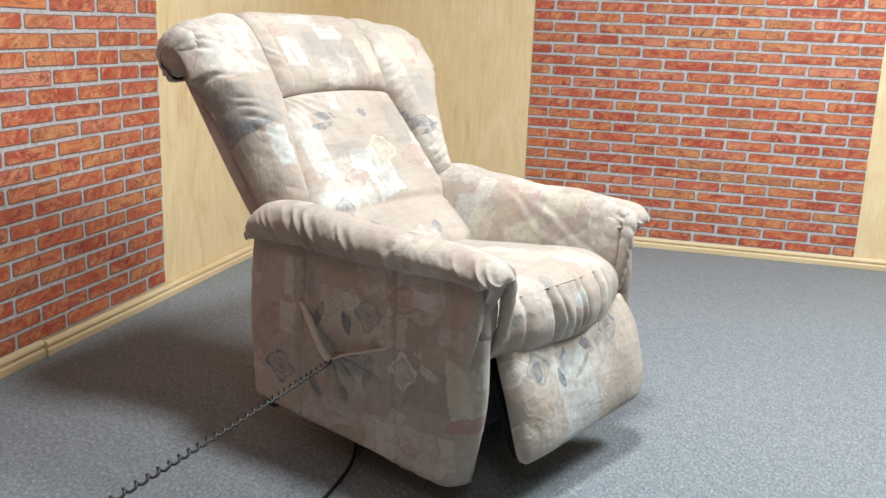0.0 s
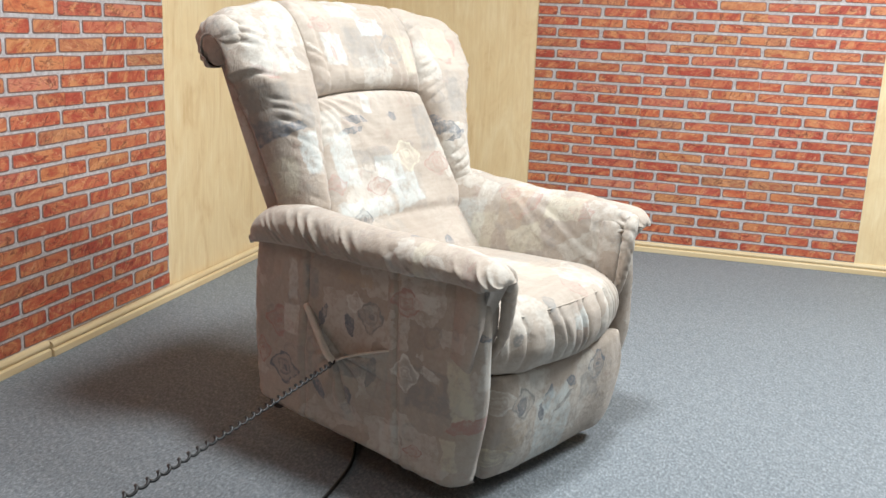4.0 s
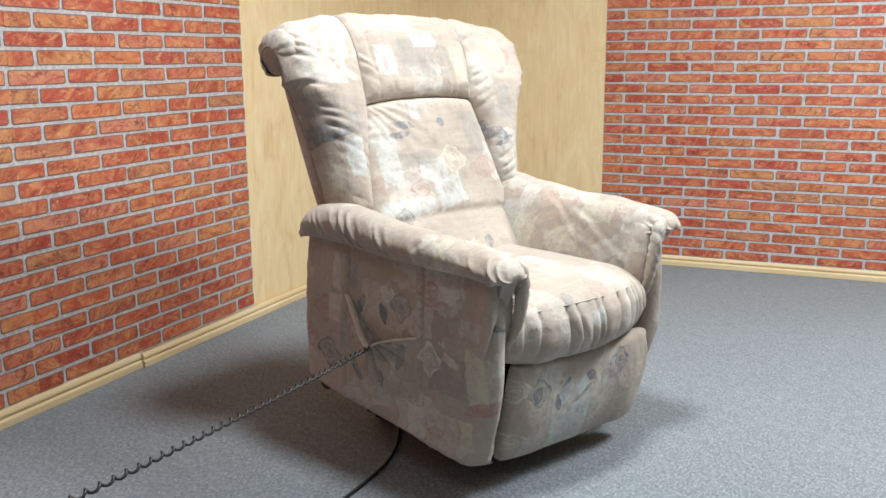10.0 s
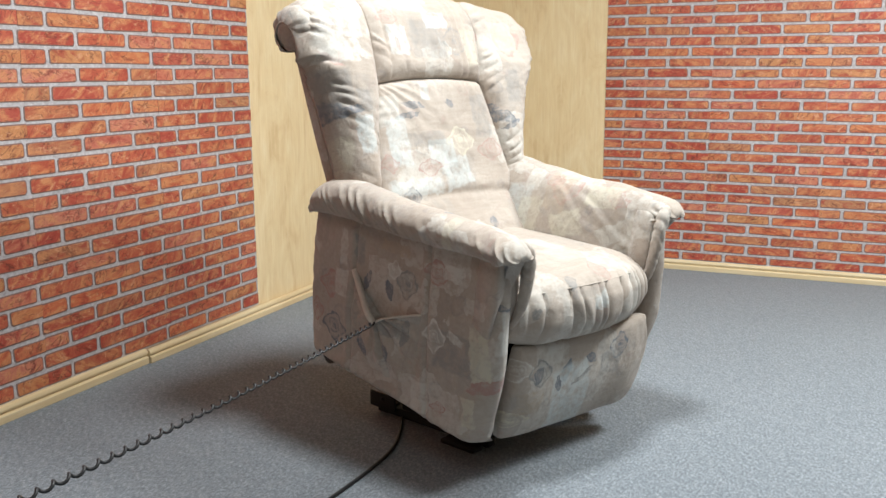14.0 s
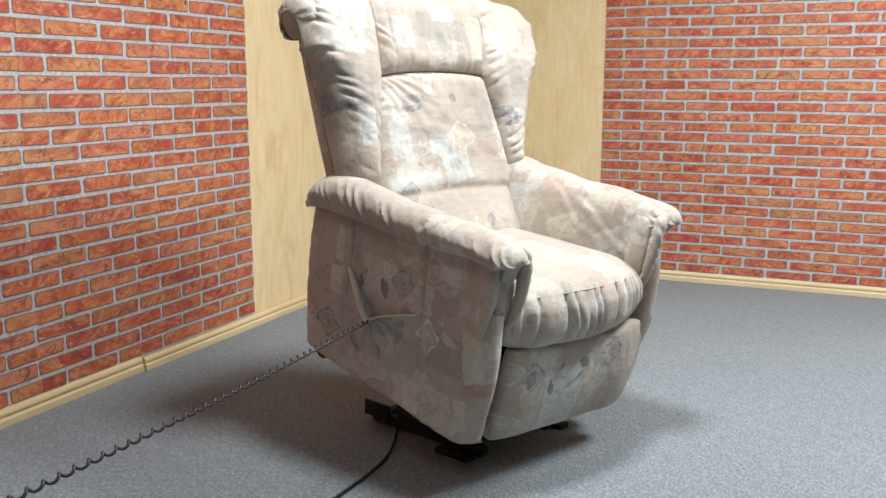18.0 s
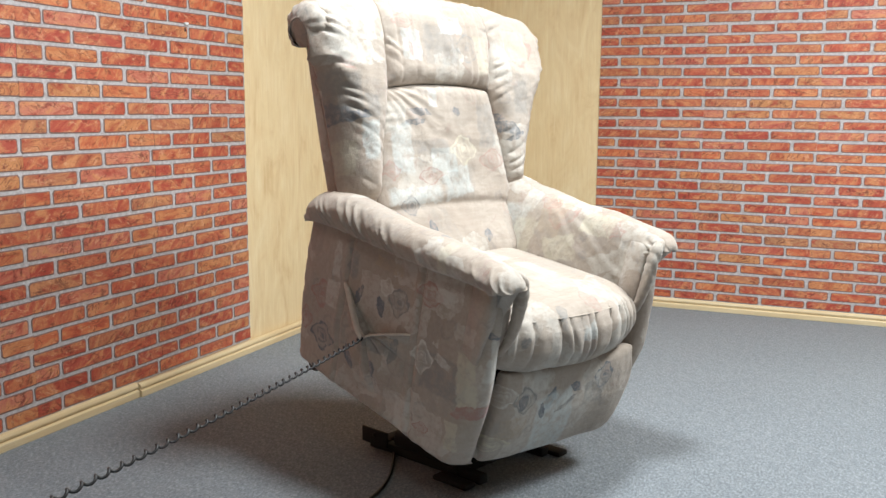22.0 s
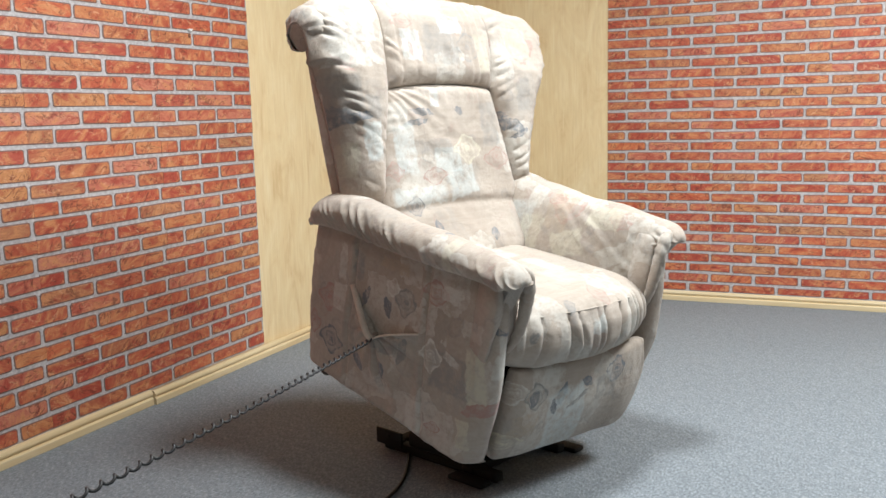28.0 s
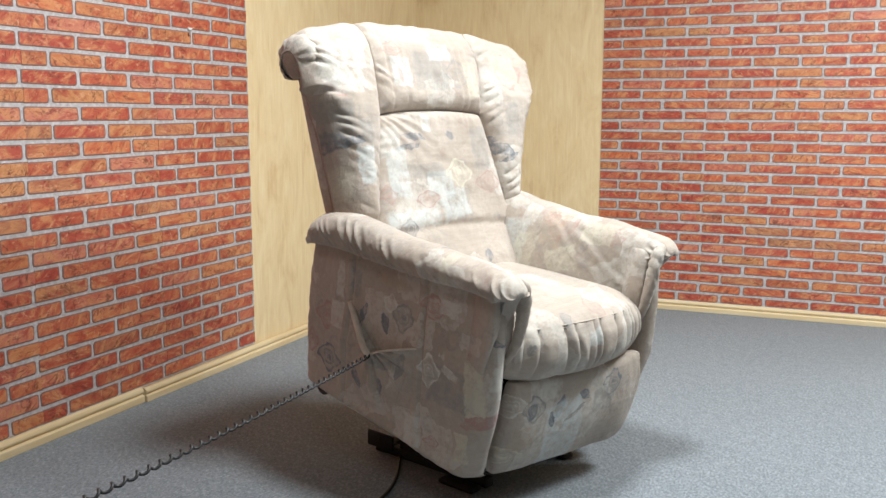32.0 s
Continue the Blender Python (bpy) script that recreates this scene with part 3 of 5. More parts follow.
        if kind == "patch":
            r = calc(nt, "MAXIMUM", calc(nt, "ABSOLUTE", pq[0]), calc(nt, "ABSOLUTE", pq[1]))
            m = ramp(nt, r, [(0.0, 0.34), (0.86, 0.36), (1.0, 0.0)])
        else:
            if kind == "leaf":
                along, side = (pq[0], pq[1]) if half_a > half_b else (pq[1], pq[0])
                r = calc(nt, "ADD", calc(nt, "MULTIPLY", along, along), calc(nt, "ABSOLUTE", side))
                m = ramp(nt, r, [(0.0, 0.22), (0.12, 0.55), (0.55, 0.46), (0.80, 0.70), (0.93, 0.52), (1.0, 0.0)])
            else:
                r = calc(nt, "SQRT", calc(nt, "ADD", calc(nt, "MULTIPLY", pq[0], pq[0]), calc(nt, "MULTIPLY", pq[1], pq[1])))
                petals = calc(nt, "SINE", calc(nt, "ADD", calc(nt, "MULTIPLY", calc(nt, "ARCTAN2", pq[0], pq[1]), 4.0), calc(nt, "MULTIPLY", r, 5.0)))
                r = calc(nt, "MULTIPLY", r, calc(nt, "ADD", calc(nt, "MULTIPLY", petals, 0.13), 1.08))
                m = ramp(nt, r, [(0.0, 0.44), (0.16, 0.50), (0.30, 0.08), (0.46, 0.38), (0.56, 0.08), (0.78, 0.20), (0.90, 0.62), (0.95, 0.48), (1.0, 0.0)])
        m = calc(nt, "MULTIPLY", calc(nt, "MULTIPLY", calc(nt, "MULTIPLY", m, near), faded), strong, True)
        c = mix(nt, m, c, INKS[ink])
    nt.links.new(c, bsdf.inputs["Base Color"])
    bsdf.inputs["Sheen Weight"].default_value = 0.2
    weave = noise_tex(nt, v, 420, 2, 0.7)
    crease = noise_tex(nt, v, 13, 2, 0.45, 0.5)
    fine = noise_tex(nt, coords(nt, (1, 0.4, 0.6)), 55, 3, 0.5, 1.0)
    h = calc(nt, "ADD", calc(nt, "MULTIPLY", weave, 0.10), calc(nt, "ADD", crease, calc(nt, "MULTIPLY", fine, 0.35)))
    bump(nt, bsdf, h, 0.65, 0.011)
    return mat


CARPET = carpet_material()
PLY = plywood_material("pale_plywood", True, (1.09, 1.10, 1.10))
PINE_NORTH = plywood_material("pine_trim", False, (0.94, 0.95, 0.96))
BRICK = brick_material("printed_brick", (1.07, 0.97, 0.93))
BRICK_EDGE = plain_material("printed_brick_edge", (0.235, 0.135, 0.11), 0.6)
MORTAR = mortar_material("printed_mortar", (0.98, 0.95, 0.95))
# Unseen ceiling: greyed so that less light bounces under the chair.
CEILING_GREY = paint_material("ceiling_bounce_grey", (0.42, 0.42, 0.41))
# Unseen closing walls: dark and warm to deepen shadows and tint the bounce.
GREY = paint_material("warm_grey_bounce", (0.16, 0.145, 0.13))
LEANING = (-0.376, 0, 1)
FABRIC = fabric_material("printed_upholstery", [], (1, 0, 0), (0, 0, 1))
FABRIC_SIDE = fabric_material("printed_upholstery_side", SIDE_PRINT, (1, 0, 0), (0, 0, 1), 2.1)
FABRIC_BACK = fabric_material("printed_upholstery_back", BACK_PRINT, (0, 1, 0), LEANING)
FABRIC_HEAD = fabric_material("printed_upholstery_head", HEAD_PRINT, (0, 1, 0), LEANING)
FABRIC_NEARWING = fabric_material("printed_upholstery_wing", NEARWING_PRINT, (0, 1, 0), LEANING, 1.6)
FABRIC_FARWING = fabric_material("printed_upholstery_wing", FARWING_PRINT, (0, 1, 0), LEANING)
FABRIC_FOOT = fabric_material("printed_upholstery_foot", FOOT_PRINT, (0, 1, 0), (0, 0, 1), 1.9)
FABRIC_SEAT = fabric_material("printed_upholstery_seat", SEAT_PRINT, (0, 1, 0), (1, 0, 0))
FABRIC_ARM = fabric_material("printed_upholstery_arm", ARM_PRINT, (1, 0, 0), (0, 1, 0))
FABRIC_FARARM = fabric_material("printed_upholstery_arm", FARARM_PRINT, (1, 0, 0), (0, 0, 1))
BLACK = plain_material("black_steel", (0.004, 0.004, 0.004), 0.8)
RUBBER = plain_material("black_rubber", (0.015, 0.015, 0.016), 0.5)
STEEL = plain_material("grey_steel", (0.42, 0.43, 0.45), 0.4, 0.7)
PIPING = plain_material("pale_piping", (0.62, 0.55, 0.47), 0.85)
TAGWHITE = plain_material("white_label", (0.75, 0.75, 0.75), 0.6)

# ---- mesh helpers ----


def mesh_of(name, bm, mat, smooth=True):
    me = bpy.data.meshes.new(name)
    bmesh.ops.recalc_face_normals(bm, faces=bm.faces)
    bm.to_mesh(me)
    bm.free()
    for p in me.polygons:
        p.use_smooth = smooth
    me.materials.append(mat)
    return me


def part(name, bm, mat, parent=None, label="", smooth=True):
    ob = new(name, mesh_of(name, bm, mat, smooth))
    ob.parent = parent
    if label:
        tagged(ob, label)
    return ob


def box(bm, x0, y0, z0, x1, y1, z1, bevel=0.0, m=None):
    vs = [bm.verts.new((x, y, z)) for x in (x0, x1) for y in (y0, y1) for z in (z0, z1)]
    fs = [bm.faces.new([vs[i] for i in f]) for f in ((0, 1, 3, 2), (4, 6, 7, 5), (0, 4, 5, 1), (2, 3, 7, 6), (0, 2, 6, 4), (1, 5, 7, 3))]
    if bevel:
        es = list({e for f in fs for e in f.edges})
        out = bmesh.ops.bevel(bm, geom=es, offset=bevel, segments=2, affect="EDGES", profile=0.5)
        vs = list({v for f in out["faces"] for v in f.verts} | {v for v in vs if v.is_valid})
    if m is not None:
        bmesh.ops.transform(bm, matrix=m, verts=[v for v in vs if v.is_valid])


def loft(bm, rings):
    """Skin over equal closed rings of points, closed at both ends."""
    rows = [[bm.verts.new(p) for p in ring] for ring in rings]
    n = len(rows[0])
    for a, b in zip(rows, rows[1:]):
        for i in range(n):
            bm.faces.new((a[i], a[(i + 1) % n], b[(i + 1) % n], b[i]))
    bm.faces.new(rows[0])
    bm.faces.new(rows[-1])


def tube(bm, pts, r, n=10):
    rings = []
    for i, p in enumerate(pts):
        p = Vector(p)
        d = (Vector(pts[min(i + 1, len(pts) - 1)]) - Vector(pts[max(i - 1, 0)])).normalized()
        q = d.to_track_quat("Z", "Y")
        rings.append([p + q @ Vector((r * math.cos(a), r * math.sin(a), 0)) for a in (2 * math.pi * k / n for k in range(n))])
    loft(bm, rings)


def smooth_path(pts, n):
    """n points along a Catmull-Rom curve through pts (tuples of any length)."""
    pts = [np.array(p, float) for p in pts]
    ext = [2 * pts[0] - pts[1]] + pts + [2 * pts[-1] - pts[-2]]
    out = []
    for k in range(n):
        s = k / (n - 1) * (len(pts) - 1)
        i = min(int(s), len(pts) - 2)
        f = s - i
        a, b, c, d = ext[i:i + 4]
        out.append(0.5 * (2 * b + (c - a) * f + (2 * a - 5 * b + 4 * c - d) * f * f + (3 * b - a - 3 * c + d) * f ** 3))
    return out


def spow(x, e):
    return math.copysign(abs(x) ** e, x)


# ---- the room ----
X1, Y0, TOP = 4.6, -6.6, 2.6
TH = 0.012


def setting(name, bm, mat, label, category):
    return tagged(part(name, bm, mat, None, "", False), label, category, kind="structure")


bm = bmesh.new()
box(bm, -0.1, Y0, -0.06, X1, 0.1, 0.0)
setting("floor", bm, CARPET, "blue-grey heathered short-pile carpet floor", "floor")
bm = bmesh.new()
box(bm, -0.1, Y0, TOP, X1, 0.1, TOP + 0.08)
setting("ceiling", bm, CEILING_GREY, "plain unseen ceiling, greyed to limit bounced light", "ceiling")
bm = bmesh.new()
box(bm, 0.0, 0.0, 0.0, X1, 0.1, TOP)
wall_north = setting("wall_north", bm, PLY, "pale plywood wall with a panel of brick paper", "wall")
bm = bmesh.new()
box(bm, -0.1, Y0, 0.0, 0.0, 0.1, TOP)
wall_west = setting("wall_west", bm, PLY, "pale plywood wall with a panel of brick paper", "wall")
bm = bmesh.new()
box(bm, X1, Y0, 0.0, X1 + 0.1, 0.1, TOP)
setting("wall_east", bm, GREY, "plain unseen wall, warm grey to tune bounced light", "wall")
bm = bmesh.new()
box(bm, -0.1, Y0 - 0.1, 0.0, X1 + 0.1, Y0, TOP)
setting("wall_south", bm, GREY, "plain unseen wall, warm grey to tune bounced light", "wall")


def trim_profile(bm, a, b, out, height=0.05, depth=0.016, shift=0.0):
    """A strip of trim from a to b along a wall; out points into the room."""
    prof = [(0, 0), (depth - 0.001, 0), (depth, 0.002), (depth, height * 0.42), (depth - 0.002, height * 0.47), (depth - 0.008, height * 0.52), (depth - 0.008, height * 0.58), (depth - 0.004, height * 0.66), (depth - 0.003, height * 0.78), (depth - 0.006, height * 0.92), (depth - 0.012, height), (0, height)]
    rings = []
    for p in (a, b):
        rings.append([Vector((p[0] + out[0] * (d + shift), p[1] + out[1] * (d + shift), z)) for d, z in prof])
    loft(bm, rings)


CRACK_Y = -2.315
for a, b, shift in (((0, 0.0), (0, CRACK_Y + 0.002), 0.008), ((0, CRACK_Y - 0.002), (0, Y0), 0.0)):
    bm = bmesh.new()
    trim_profile(bm, a, b, (1, 0), 0.048 if shift else 0.052, 0.022, shift)
    setting("baseboard", bm, PINE_NORTH, "narrow pine baseboard with a split butt joint", "baseboard")
bm = bmesh.new()
trim_profile(bm, (0.017, 0), (X1, 0), (0, -1))
setting("baseboard", bm, PINE_NORTH, "narrow pine baseboard along the plywood wall", "baseboard")


# brick-pattern paper: mortar sheet and bricks, in strips of one roll's width
brick_meshes = {}


def brick_mesh(length, height, seed, mat, ends):
    """A printed brick with a dark rim. ends: whether its low and high end are round, or cut square at a seam."""
    key = (round(length, 3), round(height, 3), seed, mat.name, ends)
    if key in brick_meshes:
        return brick_meshes[key]
    rng = random.Random(seed * 977 + round(length * 1000))
    bm = bmesh.new()
    r = min(0.0075, length * 0.3, height * 0.3)
    outline, inset = [], []
    for sx, sz, a0 in ((1, 1, 0), (-1, 1, 90), (-1, -1, 180), (1, -1, 270)):
        rounded = ends[1] if sx > 0 else ends[0]
        c = r if rounded else 0.0004
        for k in range(3):
            a = radians(a0 + 45 * k)
            jx, jz = rng.uniform(-0.0012, 0.0012), rng.uniform(-0.0016, 0.0016)
            x, z = sx * (length / 2 - c) + c * math.cos(a) + (jx if rounded else 0), sz * (height / 2 - c) + c * math.sin(a) + jz
            outline.append((x, z))
            inset.append((x - sx * (0.0030 + rng.uniform(0, 0.0012) if rounded else 0.0), z - sz * (0.0026 + rng.uniform(0, 0.0016))))
    loft(bm, [[Vector((x, 0, z)) for x, z in outline], [Vector((x, -0.0012, z)) for x, z in outline], [Vector((x, -0.0018, z)) for x, z in inset]])
    me = mesh_of("brick", bm, mat, False)
    me.materials.append(BRICK_EDGE)
    for p in me.polygons:
        if p.index < 24:
            p.material_index = 1
    brick_meshes[key] = me
    return me


def brick_paper(wall, place, start, end, pitch, joint_a, row0, course, seams, z_parts, mat):
    """Bricks along a wall: place(s, z, proud) gives the pose. Rows hang down from row0 and go up to the ceiling."""
    rng = random.Random(int(pitch * 10000))
    lo, hi = min(start, end), max(start, end)
    high = bmesh.new()
    k0 = -int((TOP - 0.02 - row0) / course)
    k1 = int((row0 - 0.058) / course)
    for i in range(k0, k1 + 1):
        z = row0 - course * i
        first = joint_a + (0.5 * pitch if i % 2 == 0 else 0.0)
        n0 = math.floor((lo - first) / pitch) - 1
        n1 = math.ceil((hi - first) / pitch) + 1
        for n in range(n0, n1):
            a, b = first + n * pitch + 0.0055, first + (n + 1) * pitch - 0.0055
            a, b = a + rng.uniform(-0.0025, 0.0025), b + rng.uniform(-0.0025, 0.0025)
            cuts = [a] + [s for s in seams if a + 0.030 < s < b - 0.030] + [b]
            for p, q in zip(cuts, cuts[1:]):
                ends = (p == a and p > lo, q == b and q < hi)
                p, q = max(p, lo + 0.001), min(q, hi - 0.001)
                if q - p < 0.012:
                    continue
                length = round((q - p) / 0.003) * 0.003
                h = course - 0.0095 - rng.choice((0, 0, 0.001, 0.002))
                zc = z + rng.uniform(-0.0015, 0.0015)
                if zc - h / 2 < 0.054:
                    h2 = zc + h / 2 - 0.054
                    if h2 < 0.012:
                        continue
                    zc, h = 0.054 + h2 / 2, h2
                me = brick_mesh(length, h, rng.randrange(3), mat, ends)
                m = place((p + q) / 2, zc)
                if z < z_parts:
                    ob = new("brick", me)
                    ob.parent = wall
                    ob.matrix_basis = m
                else:
                    tmp = bmesh.new()
                    tmp.from_mesh(me)
                    bmesh.ops.transform(tmp, matrix=m, verts=tmp.verts)
                    t2 = bpy.data.meshes.new("tmp")
                    tmp.to_mesh(t2)
                    tmp.free()
                    high.from_mesh(t2)
                    bpy.data.meshes.remove(t2)
    rows = part("brick_rows", high, mat, wall, "upper rows of printed red bricks", False)
    rows.data.materials.append(BRICK_EDGE)
    tagged(rows, kind="stuff")


def build_paper_tear():
    """A small torn spot in the brick paper, with a curled white flap."""
    bm = bmesh.new()
    rings = []
    for proud, g in ((0.0, 1.0), (0.004, 0.95), (0.006, 0.7)):
        rings.append([Vector((0.0045 + proud, -1.977 + g * (0.012 + 0.004 * math.sin(3 * a)) * math.cos(a), 1.302 + 0.4 * proud + g * (0.008 + 0.003 * math.cos(2 * a)) * math.sin(a))) for a in (2 * math.pi * i / 14 for i in range(14))])
    loft(bm, rings)
    part("paper_tear", bm, TAGWHITE, wall_west, "small white tear in the brick paper", False)
    bm = bmesh.new()
    box(bm, 0.003, -1.986, 1.276, 0.0056, -1.979, 1.290, 0.001)
    part("paper_dark_spot", bm, RUBBER, wall_west, "small dark spot under the tear", False)


def build_brick_paper():
    bm = bmesh.new()
    box(bm, 1.057, -0.003, 0.049, 2.635, 0.0, TOP)
    part("brick_paper", bm, MORTAR, wall_north, "grey mortar ground of the brick-pattern paper", False)
    bm = bmesh.new()
    box(bm, 0.0, -4.3, 0.049, 0.003, -1.622, TOP)
    part("brick_paper", bm, MORTAR, wall_west, "grey mortar ground of the brick-pattern paper", False)
    brick_paper(wall_north, lambda s, z: pose(s, -0.003, z), 1.057, 2.635, 0.2125, 1.261, 1.1455, 0.05115, (1.585, 2.116), 1.62, BRICK)
    brick_paper(wall_west, lambda s, z: pose(0.003, s, z, 0, 0, 90), -1.622, -4.3, 0.2265, -2.530, 1.271, 0.0543, (-2.17, -2.745, -3.31, -3.88), 1.62, BRICK)


# ---- the lift recliner ----
# chair space: x forward, y to the sitter's left, z up
CHAIR = pose(1.30, -2.40, 0, 0, 0, -19.37)
MID = 0.005


def wrinkle(p, scale, amp):
    return amp * noise.noise(Vector(p) * scale)


BACK_MID = 0.03


def mirrored(bm, mid=MID):
    for v in bm.verts:
        v.co.y = 2 * mid - v.co.y
    return bm


def side_bottom(x):
    return 0.128 + (x + 0.341) / 0.587 * (0.058 - 0.128)


def ease(x):
    x = min(1.0, max(0.0, x))
    return x * x * (3 - 2 * x)


def side_bm(reach, turn):
    """Padded side panel: two upright seams, and a front edge that turns inwards towards the floor."""
    bm = bmesh.new()
    rings = []
    nz = 44
    for k in range(nz):
        s = k / (nz - 1)
        low = 1 - math.sin(min(1.0, s / 0.55) * math.pi / 2)
        front = 0.354 + reach - (0.076 + reach) * low - 0.010 * max(0.0, s - 0.75) / 0.25
        corner = 0.292 + reach - (0.048 + reach) * low
        turn_in = turn + (0.056 - turn) * low
        rear = -0.345 - 0.006 * math.sin(math.pi * s)
        shrink = 0.010 * (1 - min(1.0, min(k, nz - 1 - k) / 2.0)) ** 2
        ring = []
        outer, inner = -0.337 - 0.010 * math.sin(math.pi * s), -0.290 + 0.018 * max(0.0, 1 - s / 0.6)
        nu = 150
        for i in range(nu + 1):
            u = i / nu
            x = rear + (front - rear) * u
            back_r = min(1.0, u / 0.07)
            y = outer + shrink + 0.03 * (1 - math.sqrt(max(0.0, 1 - (1 - back_r) ** 2)))
            over = max(0.0, (x - corner) / (front - corner))
            y += turn_in * over ** 1.3
            lip = max(0.0, (x - front + 0.014) / 0.014)
            y += 0.012 * (1 - math.sqrt(max(0.0, 1 - lip * lip)))
            y += 0.004 * math.exp(-((x - corner) / 0.006) ** 2) * (0.3 + low)
            for seam in (-0.150 - 0.020 * (1 - s), 0.118 - 0.012 * s):
                y += 0.0065 * math.exp(-((x - seam) / 0.0045) ** 2) - 0.0030 * math.exp(-((abs(x - seam) - 0.016) / 0.010) ** 2)
            y -= 0.006 * math.exp(-((z_at(s, x) - side_bottom(x) - 0.015) / 0.012) ** 2)
            y -= 0.004 * math.sin((x + 0.345) * 9) ** 2
            y += wrinkle((x, s, 3.1), 9, 0.005) + wrinkle((x * 1.6, s * 0.7, 5.0), 22, 0.0026)
            ring.append((x, y))
        ring += [(front - 0.004, inner - 0.012), (front - 0.016, inner), (rear + 0.01, inner)]
        rings.append([Vector((x, y, z_at(s, x))) for x, y in ring])
    loft(bm, rings)
    return bm


def z_at(s, x):
    z0 = side_bottom(x)
    return z0 + (0.560 - z0) * s


def pocket_bm():
    """Gathered pocket pouch with a V-shaped mouth."""
    bm = bmesh.new()
    nu, nz = 76, 44
    grid = []

    def mouth(x):
        if x < -0.046:
            return 0.405 + (x + 0.162) / 0.116 * (0.296 - 0.405)
        return 0.296 + 0.054 * ((x + 0.046) / 0.150) ** 0.75

    for layer in (0, 1):
        rows = []
        for j in range(nz + 1):
            row = []
            for i in range(nu + 1):
                u = i / nu
                x = -0.162 + 0.266 * u
                top = mouth(x)
                floor_z = 0.150 - 0.012 * u + 0.035 * (2 * u - 1) ** 4
                z = floor_z + (top - floor_z) * j / nz
                edge = math.sin(math.pi * u)
                full = 0.024 * edge ** 0.5 * math.sin(math.pi * 0.5 * min(1, j / nz * 1.7)) + 0.010 * (j / nz) ** 4 * edge
                ang = math.atan2(x + 0.046, 0.325 - z)
                deep = 0.4 + 1.2 * abs(noise.noise((ang * 3.0, 1.5, 0.0)))
                fold = 0.015 * deep * (2 * abs(math.sin(ang * 6.5 + 1.1 + 3.5 * z + 0.5 * math.sin(ang * 5))) ** 0.6 - 1.2) * edge ** 0.7 * (0.25 + 0.75 * j / nz)
                y = -0.338 - full - fold + wrinkle((x, 0.4, z), 30, 0.003) if layer == 0 else -0.318
                row.append(bm.verts.new((x, y, z)))
            rows.append(row)
        grid.append(rows)
    for rows in grid:
        for j in range(nz):
            for i in range(nu):
                bm.faces.new((rows[j][i], rows[j][i + 1], rows[j + 1][i + 1], rows[j + 1][i]))
    o, n = grid
    border = [(0, i) for i in range(nu)] + [(j, nu) for j in range(nz)] + [(nz, i) for i in range(nu, 0, -1)] + [(j, 0) for j in range(nz, 0, -1)]
    for a, b in zip(border, border[1:] + border[:1]):
        bm.faces.new((o[a[0]][a[1]], o[b[0]][b[1]], n[b[0]][b[1]], n[a[0]][a[1]]))
    return bm


def closed_curve(pts, n):
    """n points round a smooth closed curve through pts."""
    pts = [np.array(p, float) for p in pts]
    m = len(pts)
    out = []
    for k in range(n):
        t = k / n * m
        i = int(t) % m
        f = t - int(t)
        a, b, c, d = pts[i - 1], pts[i], pts[(i + 1) % m], pts[(i + 2) % m]
        out.append(0.5 * (2 * b + (c - a) * f + (2 * a - 5 * b + 4 * c - d) * f * f + (3 * b - a - 3 * c + d) * f ** 3))
    return out


# long creases across an arm's inner face: from and to (x, z), depth
ARM_CREASES = (((-0.01, 0.600), (0.20, 0.480), 0.0028), ((0.10, 0.580), (0.33, 0.440), 0.0040), ((0.24, 0.555), (0.35, 0.480), 0.0020))


def crease(x, z):
    """How far the cloth sinks or swells at a place on an arm's inner face."""
    total = 0.0
    for (x0, z0), (x1, z1), deep in ARM_CREASES:
        dx, dz = x1 - x0, z1 - z0
        long = math.hypot(dx, dz)
        t = ((x - x0) * dx + (z - z0) * dz) / long ** 2
        d = ((x - x0) * dz - (z - z0) * dx) / long + 0.008 * math.sin(7 * t)
        if -0.1 < t < 1.1:
            total += deep * ease(4 * (t + 0.1)) * ease(4 * (1.1 - t)) * (math.exp(-((d - 0.013) / 0.013) ** 2) - 0.9 * math.exp(-(d / 0.007) ** 2))
    return total


